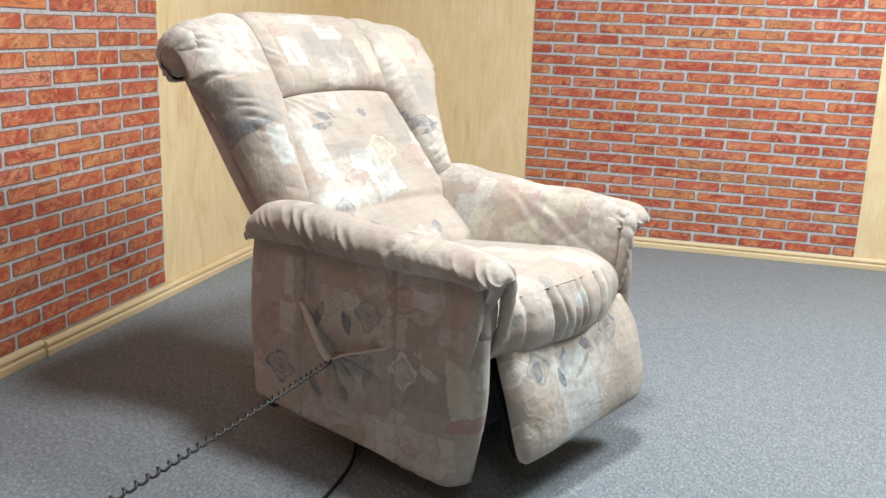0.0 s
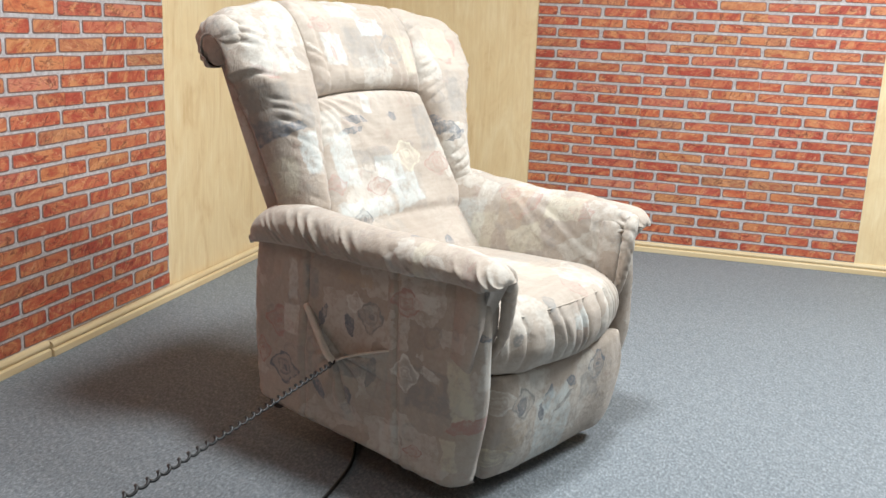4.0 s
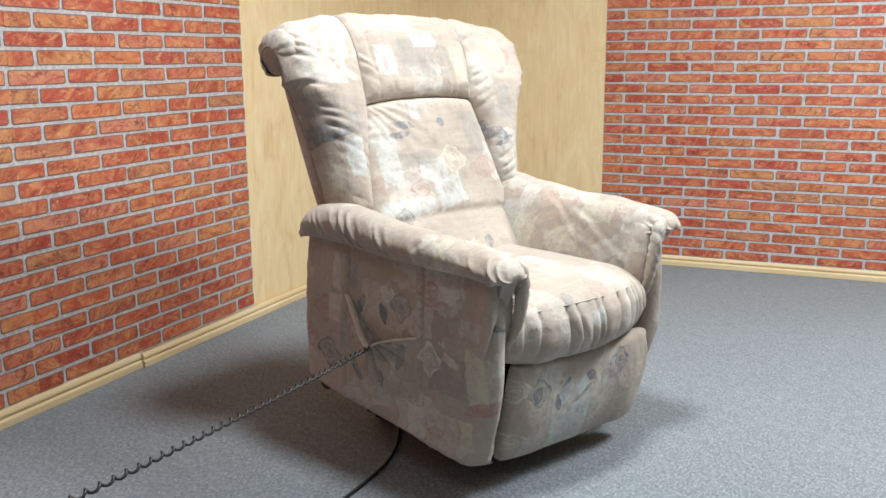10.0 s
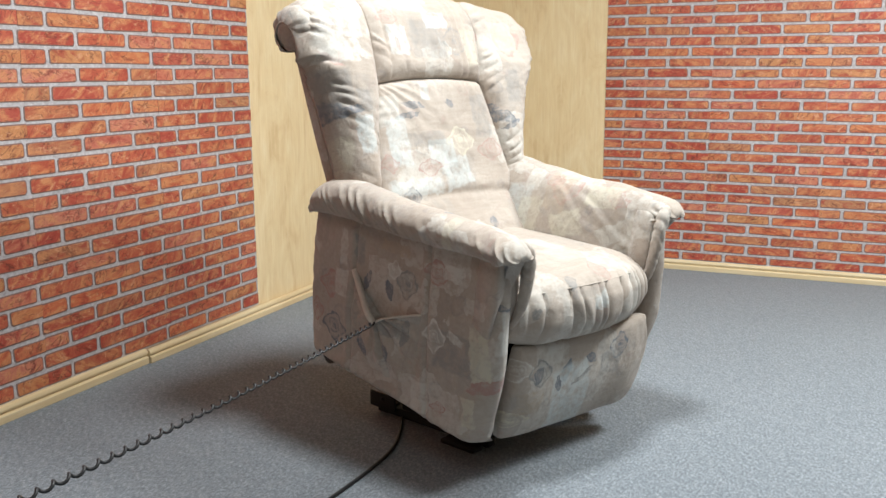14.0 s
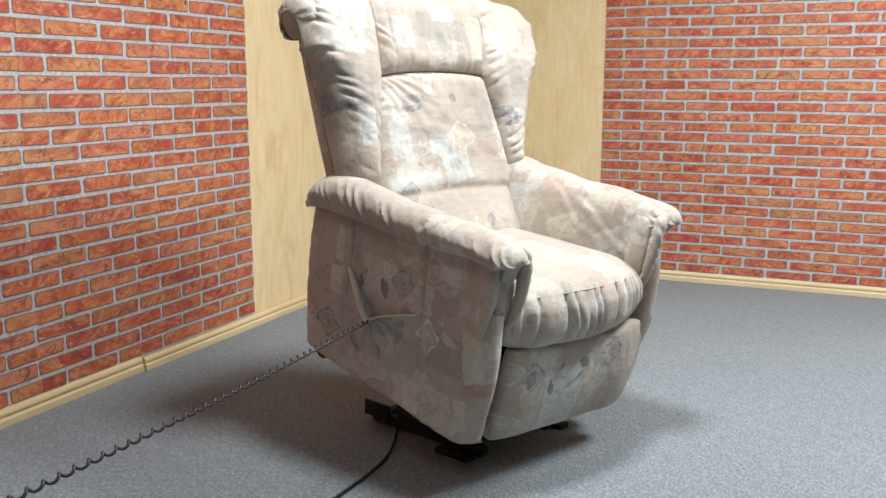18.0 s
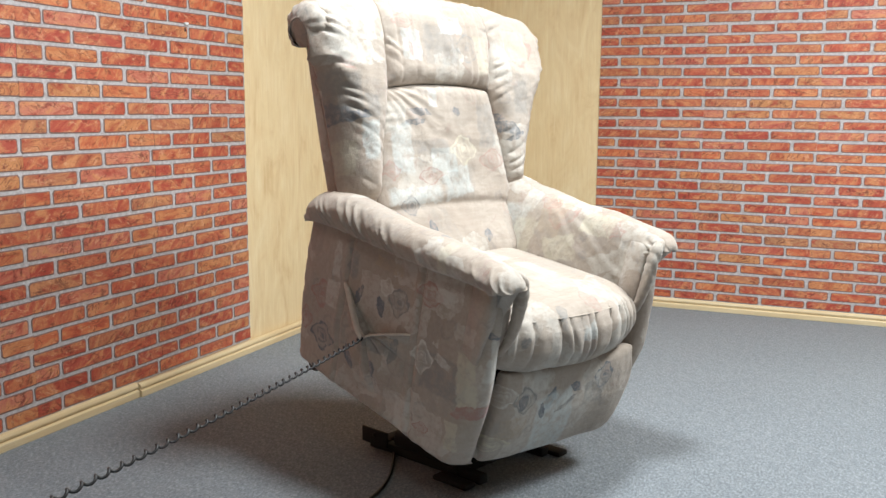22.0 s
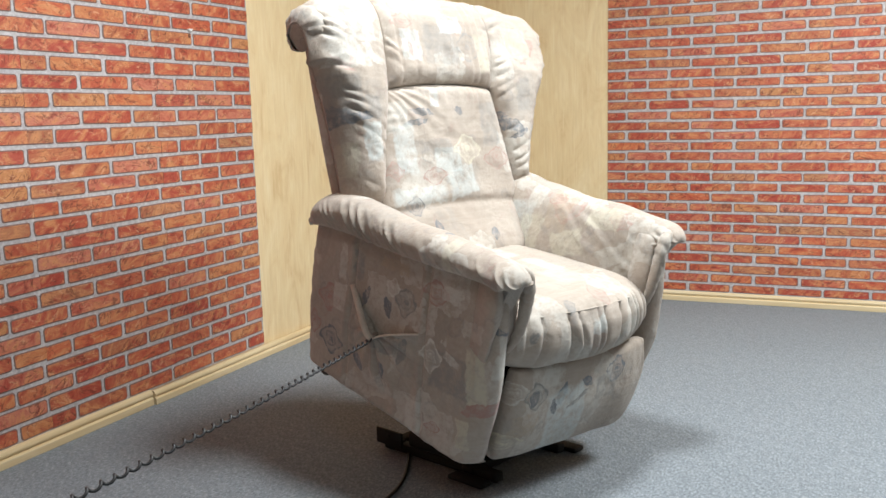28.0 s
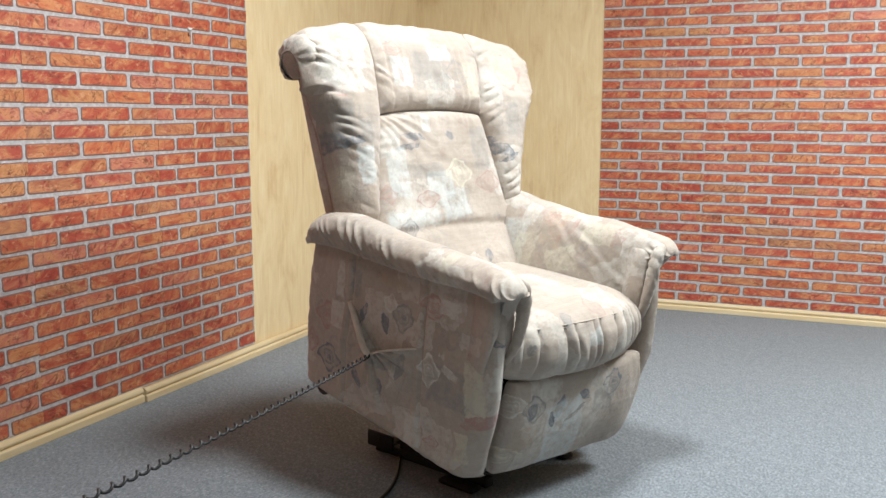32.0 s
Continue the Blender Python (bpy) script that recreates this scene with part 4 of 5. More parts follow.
def arm_bm(rise, spread, seed):
    """An arm: stuffed top with a gathered overhanging edge outside, its inner face slanting down to the seat."""
    middle = [(-0.336, 0.537), (-0.372, 0.538), (-0.386, 0.552), (-0.390, 0.578), (-0.371, 0.603), (-0.335, 0.614), (-0.296, 0.607), (-0.262, 0.577), (-0.238, 0.525), (-0.220, 0.460), (-0.210, 0.380), (-0.250, 0.340), (-0.322, 0.440)]
    ahead = [(-0.336, 0.543), (-0.372, 0.545), (-0.387, 0.558), (-0.391, 0.582), (-0.371, 0.604), (-0.335, 0.614), (-0.300, 0.606), (-0.277, 0.572), (-0.268, 0.520), (-0.266, 0.450), (-0.270, 0.370), (-0.292, 0.345), (-0.322, 0.440)]
    mid_ring, front_ring = closed_curve(middle, 104), closed_curve(ahead, 104)
    tops = smooth_path([(-0.334, 0.585), (-0.310, 0.608), (-0.252, 0.630), (-0.164, 0.637), (-0.077, 0.626), (0.044, 0.614), (0.212, 0.609), (0.299, 0.600), (0.350, 0.590), (0.380, 0.578)], 240)
    bm = bmesh.new()
    rings = []
    n = len(tops)
    for k, (x, top) in enumerate(tops):
        s = k / (n - 1)
        w = ease((x - 0.10) / 0.22)
        gr = math.sqrt(max(0.0, 1 - (1 - min(1.0, (x + 0.334) / 0.060)) ** 2)) * 0.92 + 0.08
        ga = math.sqrt(max(0.0, 1 - (1 - min(1.0, (0.380 - x) / 0.036)) ** 2)) * 0.75 + 0.25
        g = gr * ga
        ring = []
        for (ya, za), (yb, zb) in zip(mid_ring, front_ring):
            y, z = ya + (yb - ya) * w, za + (zb - za) * w
            roll = ease((z - 0.53) / 0.04)
            lift = (top - 0.614) * ease((z - 0.50) / 0.10)
            yy = -0.330 + (y + 0.330) * (1 - roll + roll * g)
            zz = z + lift
            cz = 0.572 + (top - 0.614) * 0.6
            zz = zz * (1 - roll) + roll * (cz + (zz - cz) * g)
            outer = ease((-0.338 - y) / 0.03)
            run = x + 0.9 * (z - 0.55)
            ph = 2 * math.pi * run / 0.030 + 2.6 * math.sin(run * 27 + seed) + 1.3 * math.sin(run * 61 + 2 * seed)
            size = max(0.2, 0.80 + 1.6 * noise.noise((run * 15, seed, 0.0)))
            pleat = size * (2 * abs(math.sin(ph / 2)) ** 0.6 - 1.2)
            fold = 0.0090 * outer * math.exp(-((z - 0.553) / 0.022) ** 2) * pleat
            fold += 0.0060 * outer * math.exp(-((z - 0.588) / 0.017) ** 2) * pleat * max(0.0, size - 0.45)
            fold *= 0.8 * g * (1 - 0.5 * ease((x - 0.22) / 0.1))
            inner = ease((y + 0.312) / 0.04) if z > 0.352 else 0.0
            sink = crease(x, z) * inner
            front = ease((x - 0.300) / 0.05) * inner
            sink += 0.0075 * front * (2 * abs(math.sin(z * 92 + seed + 30 * x + 1.2 * math.sin(z * 55))) ** 0.7 - 1.1)
            px = x if roll > 0.99 else x * roll + (1 - roll) * max(-0.318, min(x, 0.318 - 0.05 * ease((0.46 - z) / 0.09)))
            p = Vector((px, yy - spread + fold * 0.8 + sink, zz + rise * ease((z - 0.33) / 0.17) - fold * 0.7 + sink * 0.25))
            q = wrinkle(p + Vector((seed, 0, 0)), 11, 0.0045) + wrinkle(p, 30, 0.0018)
            p.z += q * ease((z - 0.53) / 0.05) * g
            p.y += q * inner * 0.7
            ring.append(p)
        rings.append(ring)
    loft(bm, rings)
    return bm


def arm_front_bm(rise):
    """Flat wedge that closes an arm in front, piped along its top."""
    outline = closed_curve([(-0.346, 0.566 + rise), (-0.312, 0.568 + rise), (-0.283, 0.550 + rise), (-0.268, 0.490), (-0.266, 0.43), (-0.276, 0.385), (-0.306, 0.345), (-0.334, 0.335), (-0.349, 0.365), (-0.352, 0.45), (-0.352, 0.525)], 66)
    cy, cz = -0.318, 0.45
    bm = bmesh.new()
    rings = []
    for x, g in ((0.300, 1.0), (0.346, 1.0), (0.3535, 0.965), (0.3570, 0.90), (0.3580, 0.72), (0.3575, 0.45), (0.3570, 0.15)):
        ring = []
        for y, z in outline:
            p = Vector((x - 0.022 * max(0.0, (0.42 - z) / 0.1), cy + (y - cy) * g, cz + (z - cz) * g))
            p.x += wrinkle((p.y * 2.0, 0.3, p.z), 24, 0.003) if g < 0.99 else 0.0
            ring.append(p)
        rings.append(ring)
    loft(bm, rings)
    return bm


def arm_border_bm(rise):
    """Gathered roll that frames the inner side of an arm's front."""
    path = smooth_path([(0.340, -0.318, 0.574 + rise, 0.010), (0.349, -0.292, 0.566 + rise, 0.016), (0.350, -0.277, 0.535 + rise, 0.017), (0.346, -0.270, 0.49, 0.016), (0.340, -0.268, 0.44, 0.014), (0.330, -0.270, 0.40, 0.011), (0.312, -0.276, 0.362, 0.007)], 90)
    bm = bmesh.new()
    rings = []
    for k, (x, y, z, r) in enumerate(path):
        d = Vector(path[min(k + 1, 89)][:3]) - Vector(path[max(k - 1, 0)][:3])
        q = d.normalized().to_track_quat("Z", "Y")
        ring = []
        for i in range(18):
            a = 2 * math.pi * i / 18
            rr = r * (1 + 0.09 * gathers(k * 0.0028 + 0.012 * math.sin(a), 2.7, 0.024))
            ring.append(Vector((x, y, z)) + q @ Vector((rr * math.cos(a), rr * math.sin(a), 0)))
        rings.append(ring)
    loft(bm, rings)
    return bm


def seat_bm():
    """Seat cushion: flat top, rolled front gathered under the welt."""
    prof = smooth_path([(-0.26, 0.36), (-0.27, 0.42), (-0.20, 0.452), (0.0, 0.462), (0.20, 0.466), (0.29, 0.462), (0.350, 0.448), (0.388, 0.415), (0.398, 0.370), (0.391, 0.334), (0.368, 0.306), (0.30, 0.296), (0.0, 0.33), (-0.2, 0.34)], 72)
    bm = bmesh.new()
    rings = []
    n = 190
    for k in range(n):
        t = -1 + 2 * k / (n - 1)
        w = 0.275
        y = MID + w * t
        g = (1 - abs(t) ** 7) ** (1 / 3.0) if abs(t) < 1 else 0.0
        g = 0.55 + 0.45 * g
        ring = []
        for x, z in prof:
            cz = 0.395
            front = max(0.0, min(1.0, (x - 0.22) / 0.12))
            low = ease((0.442 - z) / 0.022) * (0.22 + 0.78 * ease((z - 0.318) / 0.05)) if x > 0.33 else 0.0
            run = y + 0.10 * (0.43 - z) * math.sin(y * 23)
            ph = run * 148 + 2.4 * math.sin(run * 29 + 1.0) + 1.0 * math.sin(run * 71)
            size = max(0.12, 0.62 + 1.5 * noise.noise((run * 13, 2.0, z * 5)))
            dx = -0.066 * front * abs(t) ** 2.0 + low * front * 0.0108 * size * (2 * abs(math.sin(ph / 2)) ** 0.65 - 1.2)
            dz = 0.012 * (1 - t * t) * (1 if z > 0.43 else 0)
            zz = cz + (z - cz) * g + dz
            p = Vector((x + dx + 0.06 * front * (y - MID), y, zz))
            p.z += wrinkle(p, 14, 0.004)
            ring.append(p)
        rings.append(ring)
    loft(bm, rings)
    return bm


def welt_path(z_top):
    pts = []
    for k in range(41):
        t = -1 + 2 * k / 40
        t *= 0.86
        pts.append((0.374 - 0.066 * abs(t) ** 2.0 + 0.0165 * t, MID + 0.275 * t, z_top + 0.012 * (1 - t * t) - 0.010 * abs(t) ** 5))
    return pts


SKEW = 0.115


def footrest_bm():
    bm = bmesh.new()
    rings = []
    nz = 34
    for k in range(nz):
        s = k / (nz - 1)
        z = 0.034 + 0.263 * s
        edge = min(1.0, min(s / 0.10, 1.0))
        half = 0.247 + 0.012 * math.sin(math.pi * min(1, s * 1.1)) - 0.014 * (1 - math.sqrt(max(0, 1 - (1 - edge) ** 2)))
        thick = 0.036 * (0.45 + 0.55 * math.sqrt(max(0.0, 1 - abs(2 * s - 1) ** 5)))
        xc = 0.278 + 0.040 * math.sin(min(1.0, s / 0.75) * math.pi / 2)
        ring = []
        n = 56
        for i in range(n):
            a = 2 * math.pi * i / n
            cy, cx = spow(math.cos(a), 0.32), spow(math.sin(a), 0.55)
            y = MID + 0.020 + half * cy
            gather = (0.0055 * gathers(y, 1.1, 0.044) * ease((s - 0.45) / 0.4) + 0.003 * math.sin(y * 37 + 3 * s)) * ease(cx * 3) if cx > 0 else 0
            p = Vector((xc + thick * cx + gather + SKEW * (y - MID), y, z))
            p.x += wrinkle(p, 11, 0.005) if cx > 0 else 0
            ring.append(p)
        rings.append(ring)
    loft(bm, rings)
    return bm


LEAN = 0.376


def face_x(z):
    """Where the front of the backrest lies at a height."""
    return -0.165 - (z - 0.5) * LEAN


def shell_bm():
    """Back of the chair: a board-like body leaning backwards."""
    bm = bmesh.new()
    rings = []
    for k in range(24):
        s = k / 23
        z = 0.36 + 0.64 * s
        half = 0.340 + 0.050 * s
        x1 = face_x(z) - 0.035
        x0 = face_x(z) - 0.115 - 0.012 * math.sin(math.pi * s)
        ring = []
        for i in range(40):
            a = 2 * math.pi * i / 40
            cy, cx = spow(math.cos(a), 0.3), spow(math.sin(a), 0.45)
            ring.append(Vector(((x0 + x1) / 2 + cx * (x1 - x0) / 2 + wrinkle((cy, s, 1), 3, 0.004), BACK_MID + half * cy, z)))
        rings.append(ring)
    loft(bm, rings)
    return bm


def back_profile():
    """The cushions' outer line, up the face and over the top roll: (run, x, z, normal x, normal z)."""
    face = [(face_x(z) + 0.040, z) for z in (0.40, 0.50, 0.60, 0.70, 0.80, 0.90, 0.97)]
    pts = smooth_path(face + [(-0.326, 1.030), (-0.357, 1.078), (-0.402, 1.107), (-0.450, 1.104), (-0.486, 1.075), (-0.498, 1.030), (-0.487, 0.988), (-0.462, 0.966)], 400)
    rows, run = [], 0.0
    for i, p in enumerate(pts):
        d = pts[min(i + 1, 399)] - pts[max(i - 1, 0)]
        d = d / np.hypot(*d)
        run += np.hypot(*(p - pts[i - 1])) if i else 0.0
        rows.append((run, p[0], p[1], d[1], -d[0]))
    return np.array(rows)


PROFILE = back_profile()
RUN_END = PROFILE[-1, 0]


def run_of(z):
    return float(np.interp(z, PROFILE[:180, 2], PROFILE[:180, 0]))


def on_back(run, y, out):
    x, z, nx, nz = (float(np.interp(run, PROFILE[:, 0], PROFILE[:, k])) for k in (1, 2, 3, 4))
    return Vector((x + nx * out, y, z + nz * out))


def table(rows):
    rows = np.array(rows)
    runs = np.array([run_of(z) if z < 1.05 else RUN_END * z / 2 for z in rows[:, 0]])
    return lambda run: float(np.interp(run, runs, rows[:, 1]))


# edges of the cushions across the back, by height (2 stands for the roll's end)
NEAR_SEAM = table([(0.40, -0.262), (0.61, -0.250), (0.73, -0.226), (0.80, -0.210), (0.885, -0.186), (0.99, -0.180), (2.0, -0.176)])
FAR_SEAM = table([(0.40, 0.300), (0.61, 0.304), (0.73, 0.282), (0.80, 0.268), (0.885, 0.244), (0.99, 0.254), (2.0, 0.262)])
NEAR_EDGE = table([(0.40, -0.336), (0.60, -0.340), (0.73, -0.348), (0.87, -0.362), (0.97, -0.388), (1.04, -0.408), (2.0, -0.412)])
FAR_EDGE = table([(0.40, 0.366), (0.60, 0.374), (0.73, 0.416), (0.87, 0.476), (0.97, 0.526), (1.04, 0.548), (2.0, 0.548)])


def head_seam(y):
    return run_of(0.882 + 0.012 * (1 - min(1.0, ((y - 0.032) / 0.22) ** 2)))


def soft(d, r):
    return 1 - math.sqrt(max(0.0, 1 - (1 - min(1.0, max(0.0, d) / r)) ** 2))


def gathers(run, seed, pitch):
    """Irregular pleats along a seam."""
    ph = 2 * math.pi * run / pitch + 2.4 * math.sin(run * 25 + seed) + 1.2 * math.sin(run * 57 + 2 * seed)
    size = max(0.1, 0.65 + 1.5 * noise.noise((run * 15, seed, 3.0)))
    return size * (2 * abs(math.sin(ph / 2)) ** 0.7 - 1.2)


def cushion_bm(lo, hi, left, right, swell, rims, dents, nu, nv):
    """A stuffed cushion of the back between four seams. rims: (depth, radius) at its low, high, left and right edge; dents(run, y, dl, dr) adds creases."""
    bm = bmesh.new()
    front, rear = [], []
    for j in range(nv + 1):
        # rows crowd towards the rims
        b = 0.5 - 0.5 * math.cos(math.pi * j / nv)
        b = 0.55 * b + 0.45 * j / nv
        row, under = [], []
        for i in range(nu + 1):
            a = 0.5 - 0.5 * math.cos(math.pi * i / nu)
            a = 0.55 * a + 0.45 * i / nu
            y = 0.03
            for turn in range(3):
                run = lo(y) + (hi(y) - lo(y)) * b
                y = left(run) + (right(run) - left(run)) * a
            gaps = (run - lo(y), hi(y) - run, y - left(run), right(run) - y)
            edge = ease((abs(y - 0.045) - 0.12) / 0.44)
            droop = 0.046 * edge * ease((run - run_of(0.80)) / 0.22)
            rolled = ease((run - run_of(0.93)) / 0.10)
            flat = 1 - 0.55 * rolled
            drop = math.sqrt(sum(((deep * flat if deep < 0.06 else deep) * soft(gap, r)) ** 2 for gap, (deep, r) in zip(gaps, rims)))
            cap = 0.150 - 0.092 * rolled
            drop = cap * math.tanh(drop / cap) if rolled else drop
            out = swell - 0.7 * swell * rolled - drop
            fade = min(1.0, min(gaps) / 0.012)
            p = on_back(run, y, out)
            q = wrinkle(p, 9, 0.006) + wrinkle(p, 24, 0.0030)
            sink = Vector((0.35 * droop, 0, -droop))
            row.append(bm.verts.new(on_back(run, y, out + fade * (q + dents(run, y, gaps[2], gaps[3]))) + sink))
            under.append(bm.verts.new(on_back(run, y, (min(out, swell - 0.055) - 0.010) * (1 - rolled) + (out - 0.004) * rolled) + sink))
        front.append(row)
        rear.append(under)
    for rows in (front, rear):
        for j in range(nv):
            for i in range(nu):
                bm.faces.new((rows[j][i], rows[j][i + 1], rows[j + 1][i + 1], rows[j + 1][i]))
    border = [(0, i) for i in range(nu)] + [(j, nu) for j in range(nv)] + [(nv, i) for i in range(nu, 0, -1)] + [(j, 0) for j in range(nv, 0, -1)]
    for a, b in zip(border, border[1:] + border[:1]):
        bm.faces.new((front[a[0]][a[1]], front[b[0]][b[1]], rear[b[0]][b[1]], rear[a[0]][a[1]]))
    return bm


def roll_core_bm():
    """Stuffed core that fills the top roll, its ends drawn together in pleats."""
    bm = bmesh.new()
    rings = []
    n, m = 60, 48
    y0, y1 = -0.410, 0.544
    for k in range(n):
        t = 0.5 - 0.5 * math.cos(math.pi * k / (n - 1))
        y = y0 + (y1 - y0) * t
        end = min(y - y0, y1 - y)
        g = 0.12 + 0.88 * math.sqrt(max(0.0, 1 - (1 - min(1.0, end / 0.036)) ** 2))
        droop = 0.046 * ease((abs(y - 0.045) - 0.12) / 0.44)
        g *= 0.74 + 0.26 * ease((0.075 - end) / 0.04)
        ring = []
        for i in range(m):
            a = 2 * math.pi * i / m
            pleat = 1 + 0.09 * math.sin(a * 11 + 1.3 * math.sin(3 * a)) * math.exp(-end / 0.03)
            ring.append(Vector((-0.420 + 0.35 * droop + 0.072 * g * pleat * math.cos(a), y, 1.044 - droop + 0.058 * g * pleat * math.sin(a))))
        rings.append(ring)
    loft(bm, rings)
    return bm


def lumbar_bm():
    """Inner back cushion: narrow at the headrest, wide at the seat, with a sagging crease across."""
    crease_at, crease_two = run_of(0.566), run_of(0.745)
    top = run_of(0.885)

    def dents(run, y, dl, dr):
        d = run - crease_at - 0.012 * math.cos(y * 6)
        out = 0.042 * ease(-d / 0.15) - 0.0050 * math.exp(-(d / 0.011) ** 2) + 0.003 * math.exp(-((d - 0.030) / 0.022) ** 2) + 0.003 * math.exp(-((d + 0.035) / 0.025) ** 2)
        d = run - crease_two + 0.03 * math.sin((y - 0.05) * 9)
        out -= 0.005 * math.exp(-(d / 0.016) ** 2) * math.exp(-((y - 0.05) / 0.09) ** 2)
        fan = math.atan2(y + 0.21, top + 0.03 - run)
        out += 0.0026 * math.sin(fan * 30 + 2 * math.sin(y * 21)) * ease((run - top + 0.16) / 0.1) * math.exp(-((y + 0.10) / 0.10) ** 2)
        out += 0.0030 * gathers(run, 4.0, 0.030) * math.exp(-dr / 0.030) + 0.0034 * gathers(run, 7.0, 0.034) * math.exp(-dl / 0.030)
        return out + 0.0028 * gathers(y, 2.0, 0.034) * math.exp(-(head_seam(y) - run) / 0.030)

    return cushion_bm(lambda y: 0.0, head_seam, NEAR_SEAM, FAR_SEAM, -0.004, ((0.03, 0.05), (0.026, 0.034), (0.034, 0.045), (0.034, 0.045)), dents, 110, 110)


def headrest_bm():
    """Head bolster, rolled over the top, pleated upright."""
    def dents(run, y, dl, dr):
        out = 0.0034 * gathers(y + 0.05 * (run - 0.5), 1.3, 0.046)
        out += 0.0050 * gathers(run + 0.8 * dl, 3.1, 0.040) * math.exp(-dl / 0.030) + 0.0040 * gathers(run, 5.4, 0.036) * math.exp(-dr / 0.026)
        return out

    return cushion_bm(head_seam, lambda y: RUN_END, NEAR_SEAM, FAR_SEAM, 0.008, ((0.034, 0.050), (0.04, 0.05), (0.034, 0.046), (0.034, 0.046)), dents, 100, 120)


def wing_bm(far):
    """Wing cushion, puffed, gathered outside and along the inner seam."""
    seed = 1.9 if far else 0.6

    def dents(run, y, dl, dr):
        inside, outside = (dl, dr) if far else (dr, dl)
        high = ease((run - 0.30) / 0.2)
        out = (0.0040 if far else 0.0085) * gathers(run + 0.75 * outside, seed, 0.044) * ease((outside - 0.012) / 0.03) * math.exp(-max(0.0, outside - 0.030) / 0.021) * (0.25 + 0.75 * high)
        return out + (0.0062 if far else 0.0026) * gathers(run - 0.5 * inside, seed + 3, 0.036) * ease(inside / 0.014) * math.exp(-max(0.0, inside - 0.010) / 0.026)

    inner, outer = (0.050, 0.056), (0.098, 0.088)
    start = run_of(0.592)
    ends = ((0.075, 0.075), (0.05, 0.06))
    left, right = (FAR_SEAM, FAR_EDGE) if far else (NEAR_EDGE, NEAR_SEAM)
    return cushion_bm(lambda y: start, lambda y: RUN_END, left, right, 0.024, ends + ((inner, outer) if far else (outer, inner)), dents, 84, 230)


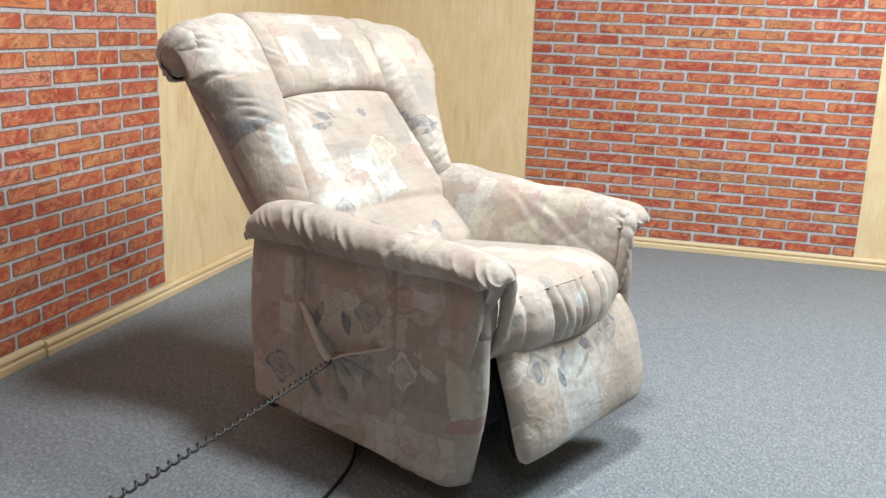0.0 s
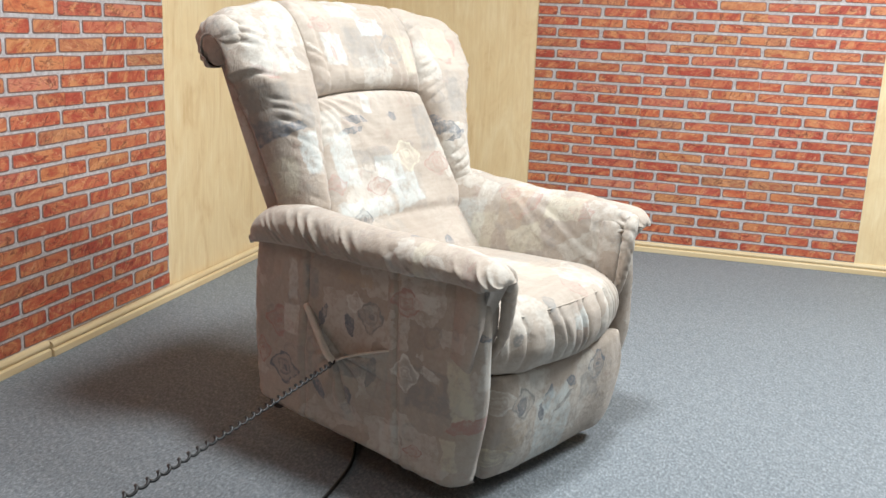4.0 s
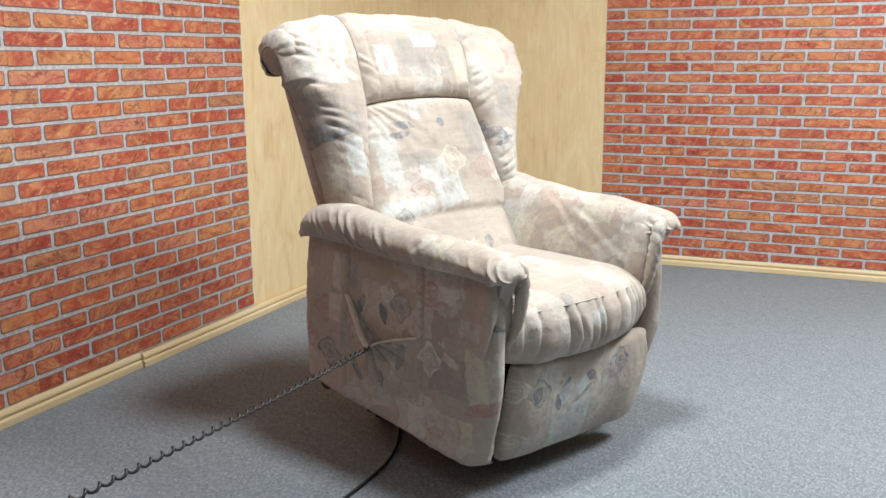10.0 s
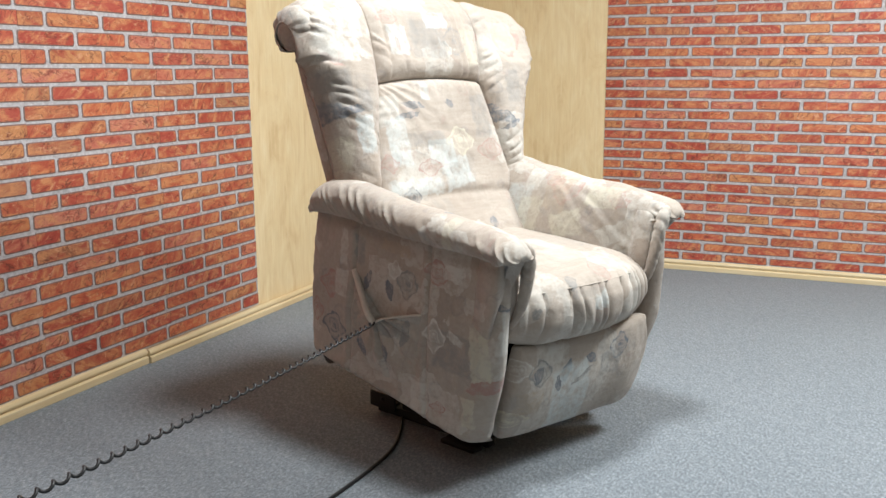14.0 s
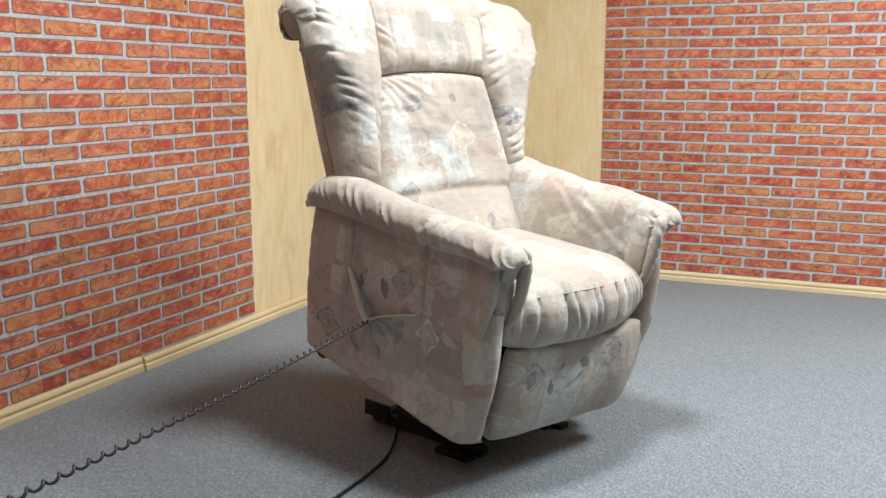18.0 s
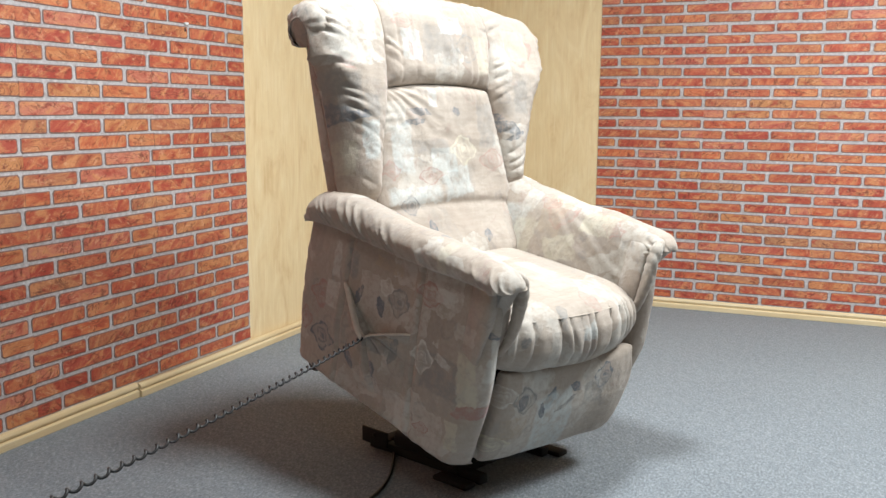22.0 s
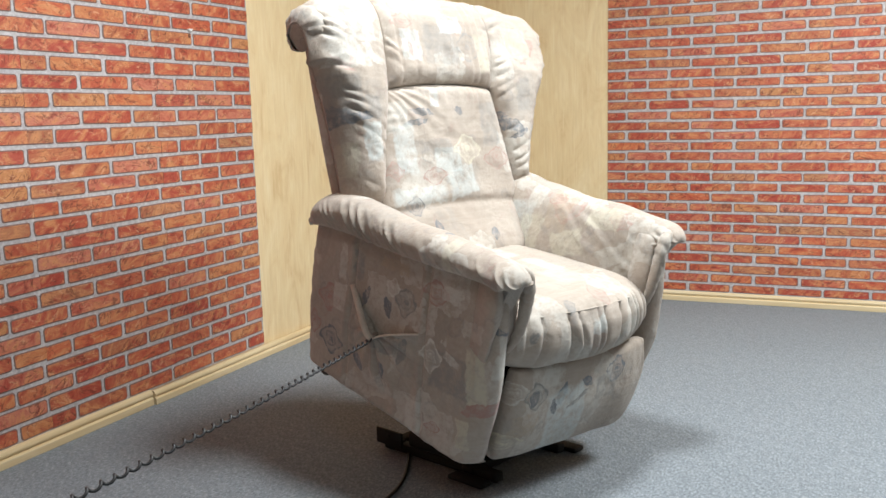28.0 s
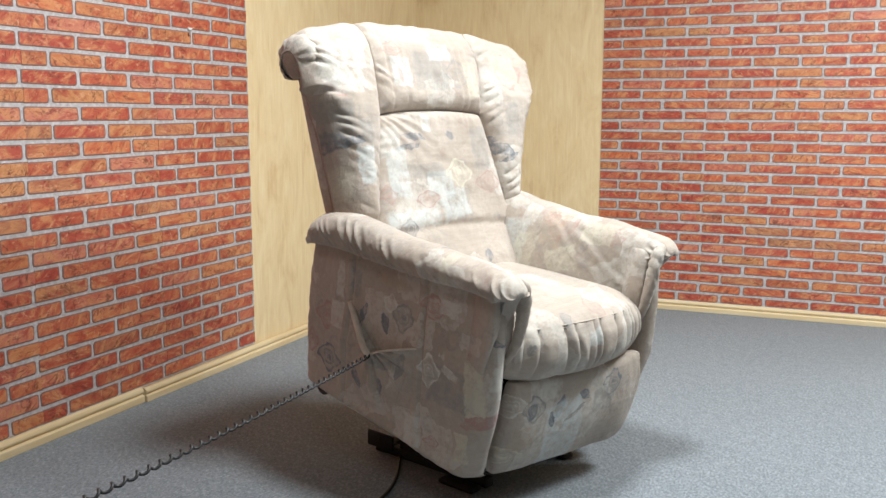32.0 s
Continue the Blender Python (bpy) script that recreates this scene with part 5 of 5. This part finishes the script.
def build_recliner():
    chair = new("lift_recliner")
    tagged(chair, "upholstered lift recliner armchair in faded beige floral print", "recliner")
    near = part("side_panel", side_bm(-0.020, 0.018), FABRIC_SIDE, chair, "padded side panel with a gathered pocket")
    part("side_panel", mirrored(side_bm(0.010, 0.011)), FABRIC, chair)
    part("pocket", pocket_bm(), FABRIC_SIDE, near, "gathered side pocket with a V-shaped mouth")
    bm = bmesh.new()
    tube(bm, smooth_path([(-0.160, -0.346, 0.404), (-0.112, -0.364, 0.358), (-0.068, -0.379, 0.316), (-0.046, -0.378, 0.296)], 16), 0.0085)
    part("pocket_piping", bm, PIPING, near, "pale piped pocket edge")
    bm = bmesh.new()
    tube(bm, smooth_path([(-0.044, -0.376, 0.297), (-0.02, -0.377, 0.312), (0.02, -0.375, 0.328), (0.07, -0.360, 0.343), (0.104, -0.343, 0.350)], 20), 0.0030)
    part("pocket_piping", bm, PIPING, near, "pale piped pocket edge")
    for far in (False, True):
        bm = arm_bm(0.016 if far else 0.0, 0.016 if far else 0.0, 1.7 if far else 0.4)
        part("armrest", mirrored(bm) if far else bm, FABRIC_FARARM if far else FABRIC_ARM, chair, "stuffed armrest with gathered edges and creased inner face")
        bm = arm_front_bm(0.015 if far else 0.0)
        bmesh.ops.translate(bm, vec=(-0.020 if far else -0.032, 0, 0), verts=bm.verts)
        part("arm_front", mirrored(bm) if far else bm, FABRIC, chair, "flat narrow front panel of the arm")
        bm = arm_border_bm(0.015 if far else 0.0)
        bmesh.ops.translate(bm, vec=(0.010 if far else 0.0, -0.010 if far else 0.0, 0), verts=bm.verts)
        part("arm_border", mirrored(bm) if far else bm, FABRIC, chair, "gathered rolled edge of the arm front")
    seat = part("seat_cushion", seat_bm(), FABRIC_SEAT, chair, "seat cushion with a gathered rolled front")
    for z in (0.430, 0.423):
        bm = bmesh.new()
        tube(bm, welt_path(z), 0.0022, 8)
        part("welt", bm, FABRIC_SEAT, seat)
    foot = part("footrest", footrest_bm(), FABRIC_FOOT, chair, "padded folding footrest panel")
    bm = bmesh.new()
    box(bm, 0.240, MID - 0.21, 0.048, 0.262, MID + 0.215, 0.27, 0.006)
    for v in bm.verts:
        v.co.x += SKEW * (v.co.y - MID)
    part("footrest_board", bm, BLACK, foot, "black footrest backing board")
    back = part("backrest", shell_bm(), FABRIC, chair, "tall padded wing backrest")
    part("back_cushion", lumbar_bm(), FABRIC_BACK, back, "creased inner back cushion")
    part("roll_core", roll_core_bm(), FABRIC, back, "pleated ends of the rolled top")
    part("headrest", headrest_bm(), FABRIC_HEAD, back, "bolstered headrest rolled over the top")
    for far in (False, True):
        part("wing", wing_bm(far), FABRIC_FARWING if far else FABRIC_NEARWING, back, "puffed wing cushion with gathered outer edge")
    for far in (False, True):
        y = 2 * MID + 0.26 if far else -0.26
        bm = bmesh.new()
        for k in range(1):
            rings = [[Vector((-0.335 + 0.028 * math.cos(a), yy, 0.098 + 0.028 * math.sin(a))) for a in (2 * math.pi * i / 18 for i in range(18))] for yy in (y - 0.012, y + 0.012)]
            loft(bm, rings)
        castor = part("castor", bm, RUBBER, chair, "small black rear castor wheel", False)
        bm = bmesh.new()
        for yy in (y - 0.018, y + 0.015):
            box(bm, -0.345, yy, 0.095, -0.322, yy + 0.003, 0.145, 0.001)
        part("fork", bm, STEEL, castor, "steel castor fork", False)
        bm = bmesh.new()
        x0 = 0.20
        tube(bm, [(x0, y, 0.10), (x0, y, 0.035)], 0.017, 14)
        part("glide", bm, STEEL, chair, "grey steel front glide", False)
    # Seat frame oversized into a black block: stands for interior shade, stops light leaks.
    bm = bmesh.new()
    box(bm, -0.31, MID - 0.222, 0.125, 0.232, MID + 0.222, 0.30, 0.01)
    part("frame_shade_block", bm, BLACK, chair, "black block for the seat frame and the shade inside the chair")
    bm = bmesh.new()
    box(bm, 0.262, -0.245, 0.15, 0.264, -0.205, 0.165)
    part("maker_label", bm, TAGWHITE, chair, "small white fabric tag", False)
    return chair, seat, foot, back


def build_lift_base():
    base = new("lift_mechanism")
    base.matrix_world = CHAIR
    tagged(base, "black steel lifting mechanism on the carpet under the recliner", "lift mechanism")
    for y in (-0.10, 0.18):
        bm = bmesh.new()
        box(bm, -0.30, y - 0.016, 0.003, 0.13, y + 0.016, 0.030, 0.004)
        part("floor_rail", bm, BLACK, base)
        bm = bmesh.new()
        box(bm, 0.0, -0.008, -0.022, 0.30, 0.008, 0.022, 0.003, pose(-0.22, y + 0.035, 0.055, 0, -14, 0))
        part("lift_arm", bm, BLACK, base)
    for x in (-0.28, 0.03):
        bm = bmesh.new()
        box(bm, x - 0.02, -0.12, 0.003, x + 0.02, 0.20, 0.026, 0.004)
        part("cross_bar", bm, BLACK, base)
    for y, x in ((-0.15, 0.05), (0.22, 0.09)):
        bm = bmesh.new()
        box(bm, x - 0.045, y - 0.022, 0.002, x + 0.075, y + 0.022, 0.016, 0.004)
        part("foot_plate", bm, BLACK, base)
    bm = bmesh.new()
    box(bm, -0.310, -0.142, 0.026, -0.205, -0.134, 0.072, 0.002)
    box(bm, -0.310, -0.134, 0.026, -0.235, -0.090, 0.034, 0.002)
    box(bm, -0.262, -0.146, 0.05, -0.250, -0.130, 0.062, 0.002)
    part("bracket", bm, BLACK, base)
    bm = bmesh.new()
    box(bm, -0.20, -0.12, 0.03, 0.02, 0.10, 0.075, 0.008)
    part("motor_housing", bm, BLACK, base)
    bm = bmesh.new()
    tube(bm, [(-0.28, 0.02, 0.075), (0.08, 0.02, 0.09)], 0.022, 14)
    part("actuator", bm, BLACK, base)
    return base


POCKET = Vector((-0.044, -0.374, 0.297))


def build_cord():
    """Coiled handset cord, stretched out straight; its x axis runs from the pocket to the far end."""
    data = bpy.data.curves.new("coiled_cord", "CURVE")
    data.dimensions, data.bevel_depth, data.bevel_resolution = "3D", 0.0025, 2
    sp = data.splines.new("POLY")
    length, pitch, r, n = 1.75, 0.031, 0.0043, 16
    count = int(length / pitch * n)
    sp.points.add(count)
    for i in range(count + 1):
        x = length * i / count
        a = 2 * math.pi * i / n
        sag = -0.012 * math.sin(math.pi * min(1.0, x / length))
        swell = min(1.0, x / 0.03)
        sp.points[i].co = (x, -r * swell * math.cos(a), sag + r * swell * math.sin(a), 1)
    data.materials.append(RUBBER)
    ob = new("coiled_cord", data)
    dg = bpy.context.evaluated_depsgraph_get()
    me = bpy.data.meshes.new_from_object(ob.evaluated_get(dg))
    bpy.data.objects.remove(ob)
    cord = new("coiled_cord", me)
    return tagged(cord, "black coiled handset cord stretched from the chair pocket", "cord")


def build_power_cable():
    bm = bmesh.new()
    pts = [(1.02, -2.36, 0.006), (1.075, -2.45, 0.006), (1.128, -2.58, 0.006), (1.152, -2.68, 0.006), (1.156, -2.78, 0.006), (1.152, -2.88, 0.006), (1.14, -3.05, 0.006), (1.12, -3.3, 0.006), (1.08, -3.8, 0.006), (1.0, -4.6, 0.006)]
    tube(bm, smooth_path(pts, 60), 0.0045, 10)
    return tagged(part("power_cable", bm, RUBBER), "thin black power cable lying on the carpet", "cable")


recliner, seat_cushion, footrest, backrest = build_recliner()
lift_mechanism = build_lift_base()
coiled_cord = build_cord()
power_cable = build_power_cable()
build_brick_paper()
build_paper_tear()


# ---- movement ----
def swing(x, z, dx, dz, degrees):
    """A shift and a forward tilt about the cross axis through (x, z), in chair space."""
    return Matrix.Translation((x + dx, 0, z + dz)) @ Matrix.Rotation(radians(degrees), 4, "Y") @ Matrix.Translation((-x, 0, -z))


def lifted(dx, dz, degrees):
    return CHAIR @ swing(0.0, 0.3, dx, dz, degrees)


# far end of the coiled cord
CORD_END = [
    (0.0, (1.215, -4.215, 0.521)),
    (1.5, (1.238, -4.214, 0.530)),
    (3.0, (1.239, -4.216, 0.530)),
    (6.0, (1.253, -4.215, 0.535)),
    (8.0, (1.336, -4.207, 0.565)),
    (9.0, (1.354, -4.210, 0.552)),
    (10.0, (1.346, -4.213, 0.542)),
    (12.0, (1.353, -4.216, 0.531)),
    (14.0, (1.346, -4.222, 0.525)),
    (17.0, (1.336, -4.226, 0.525)),
    (19.0, (1.309, -4.228, 0.503)),
    (21.0, (1.322, -4.222, 0.518)),
    (23.0, (1.333, -4.218, 0.526)),
    (25.0, (1.354, -4.214, 0.554)),
    (28.0, (1.355, -4.212, 0.537)),
    (31.5, (1.370, -4.211, 0.545)),
    (32.0, (1.370, -4.211, 0.545)),
]


def cord_pose(t, end):
    times = [r[0] for r in LIFT]
    start = lifted(*(float(np.interp(t, times, [r[k] for r in LIFT])) for k in (1, 2, 3))) @ POCKET
    d = (Vector(end) - start).normalized()
    y = Vector((0, 0, 1)).cross(d).normalized()
    z = d.cross(y)
    m = Matrix((d, y, z)).transposed().to_4x4()
    m.translation = start
    return m


def motions():
    walk(recliner, [(t, lifted(dx, dz, a)) for t, dx, dz, a in LIFT])
    walk(backrest, [(t, swing(-0.22, 0.40, dx, dz, a)) for t, dx, dz, a in RECLINE])
    walk(footrest, [(t, swing(0.33, 0.30, dx, dz, a)) for t, dx, dz, a in FOOT])
    walk(seat_cushion, [(t, swing(-0.15, 0.38, 0.0, 0.0, a * 0.19)) for t, dx, dz, a in FOOT])
    walk(coiled_cord, [(t, cord_pose(t, e)) for t, e in CORD_END])


motions()
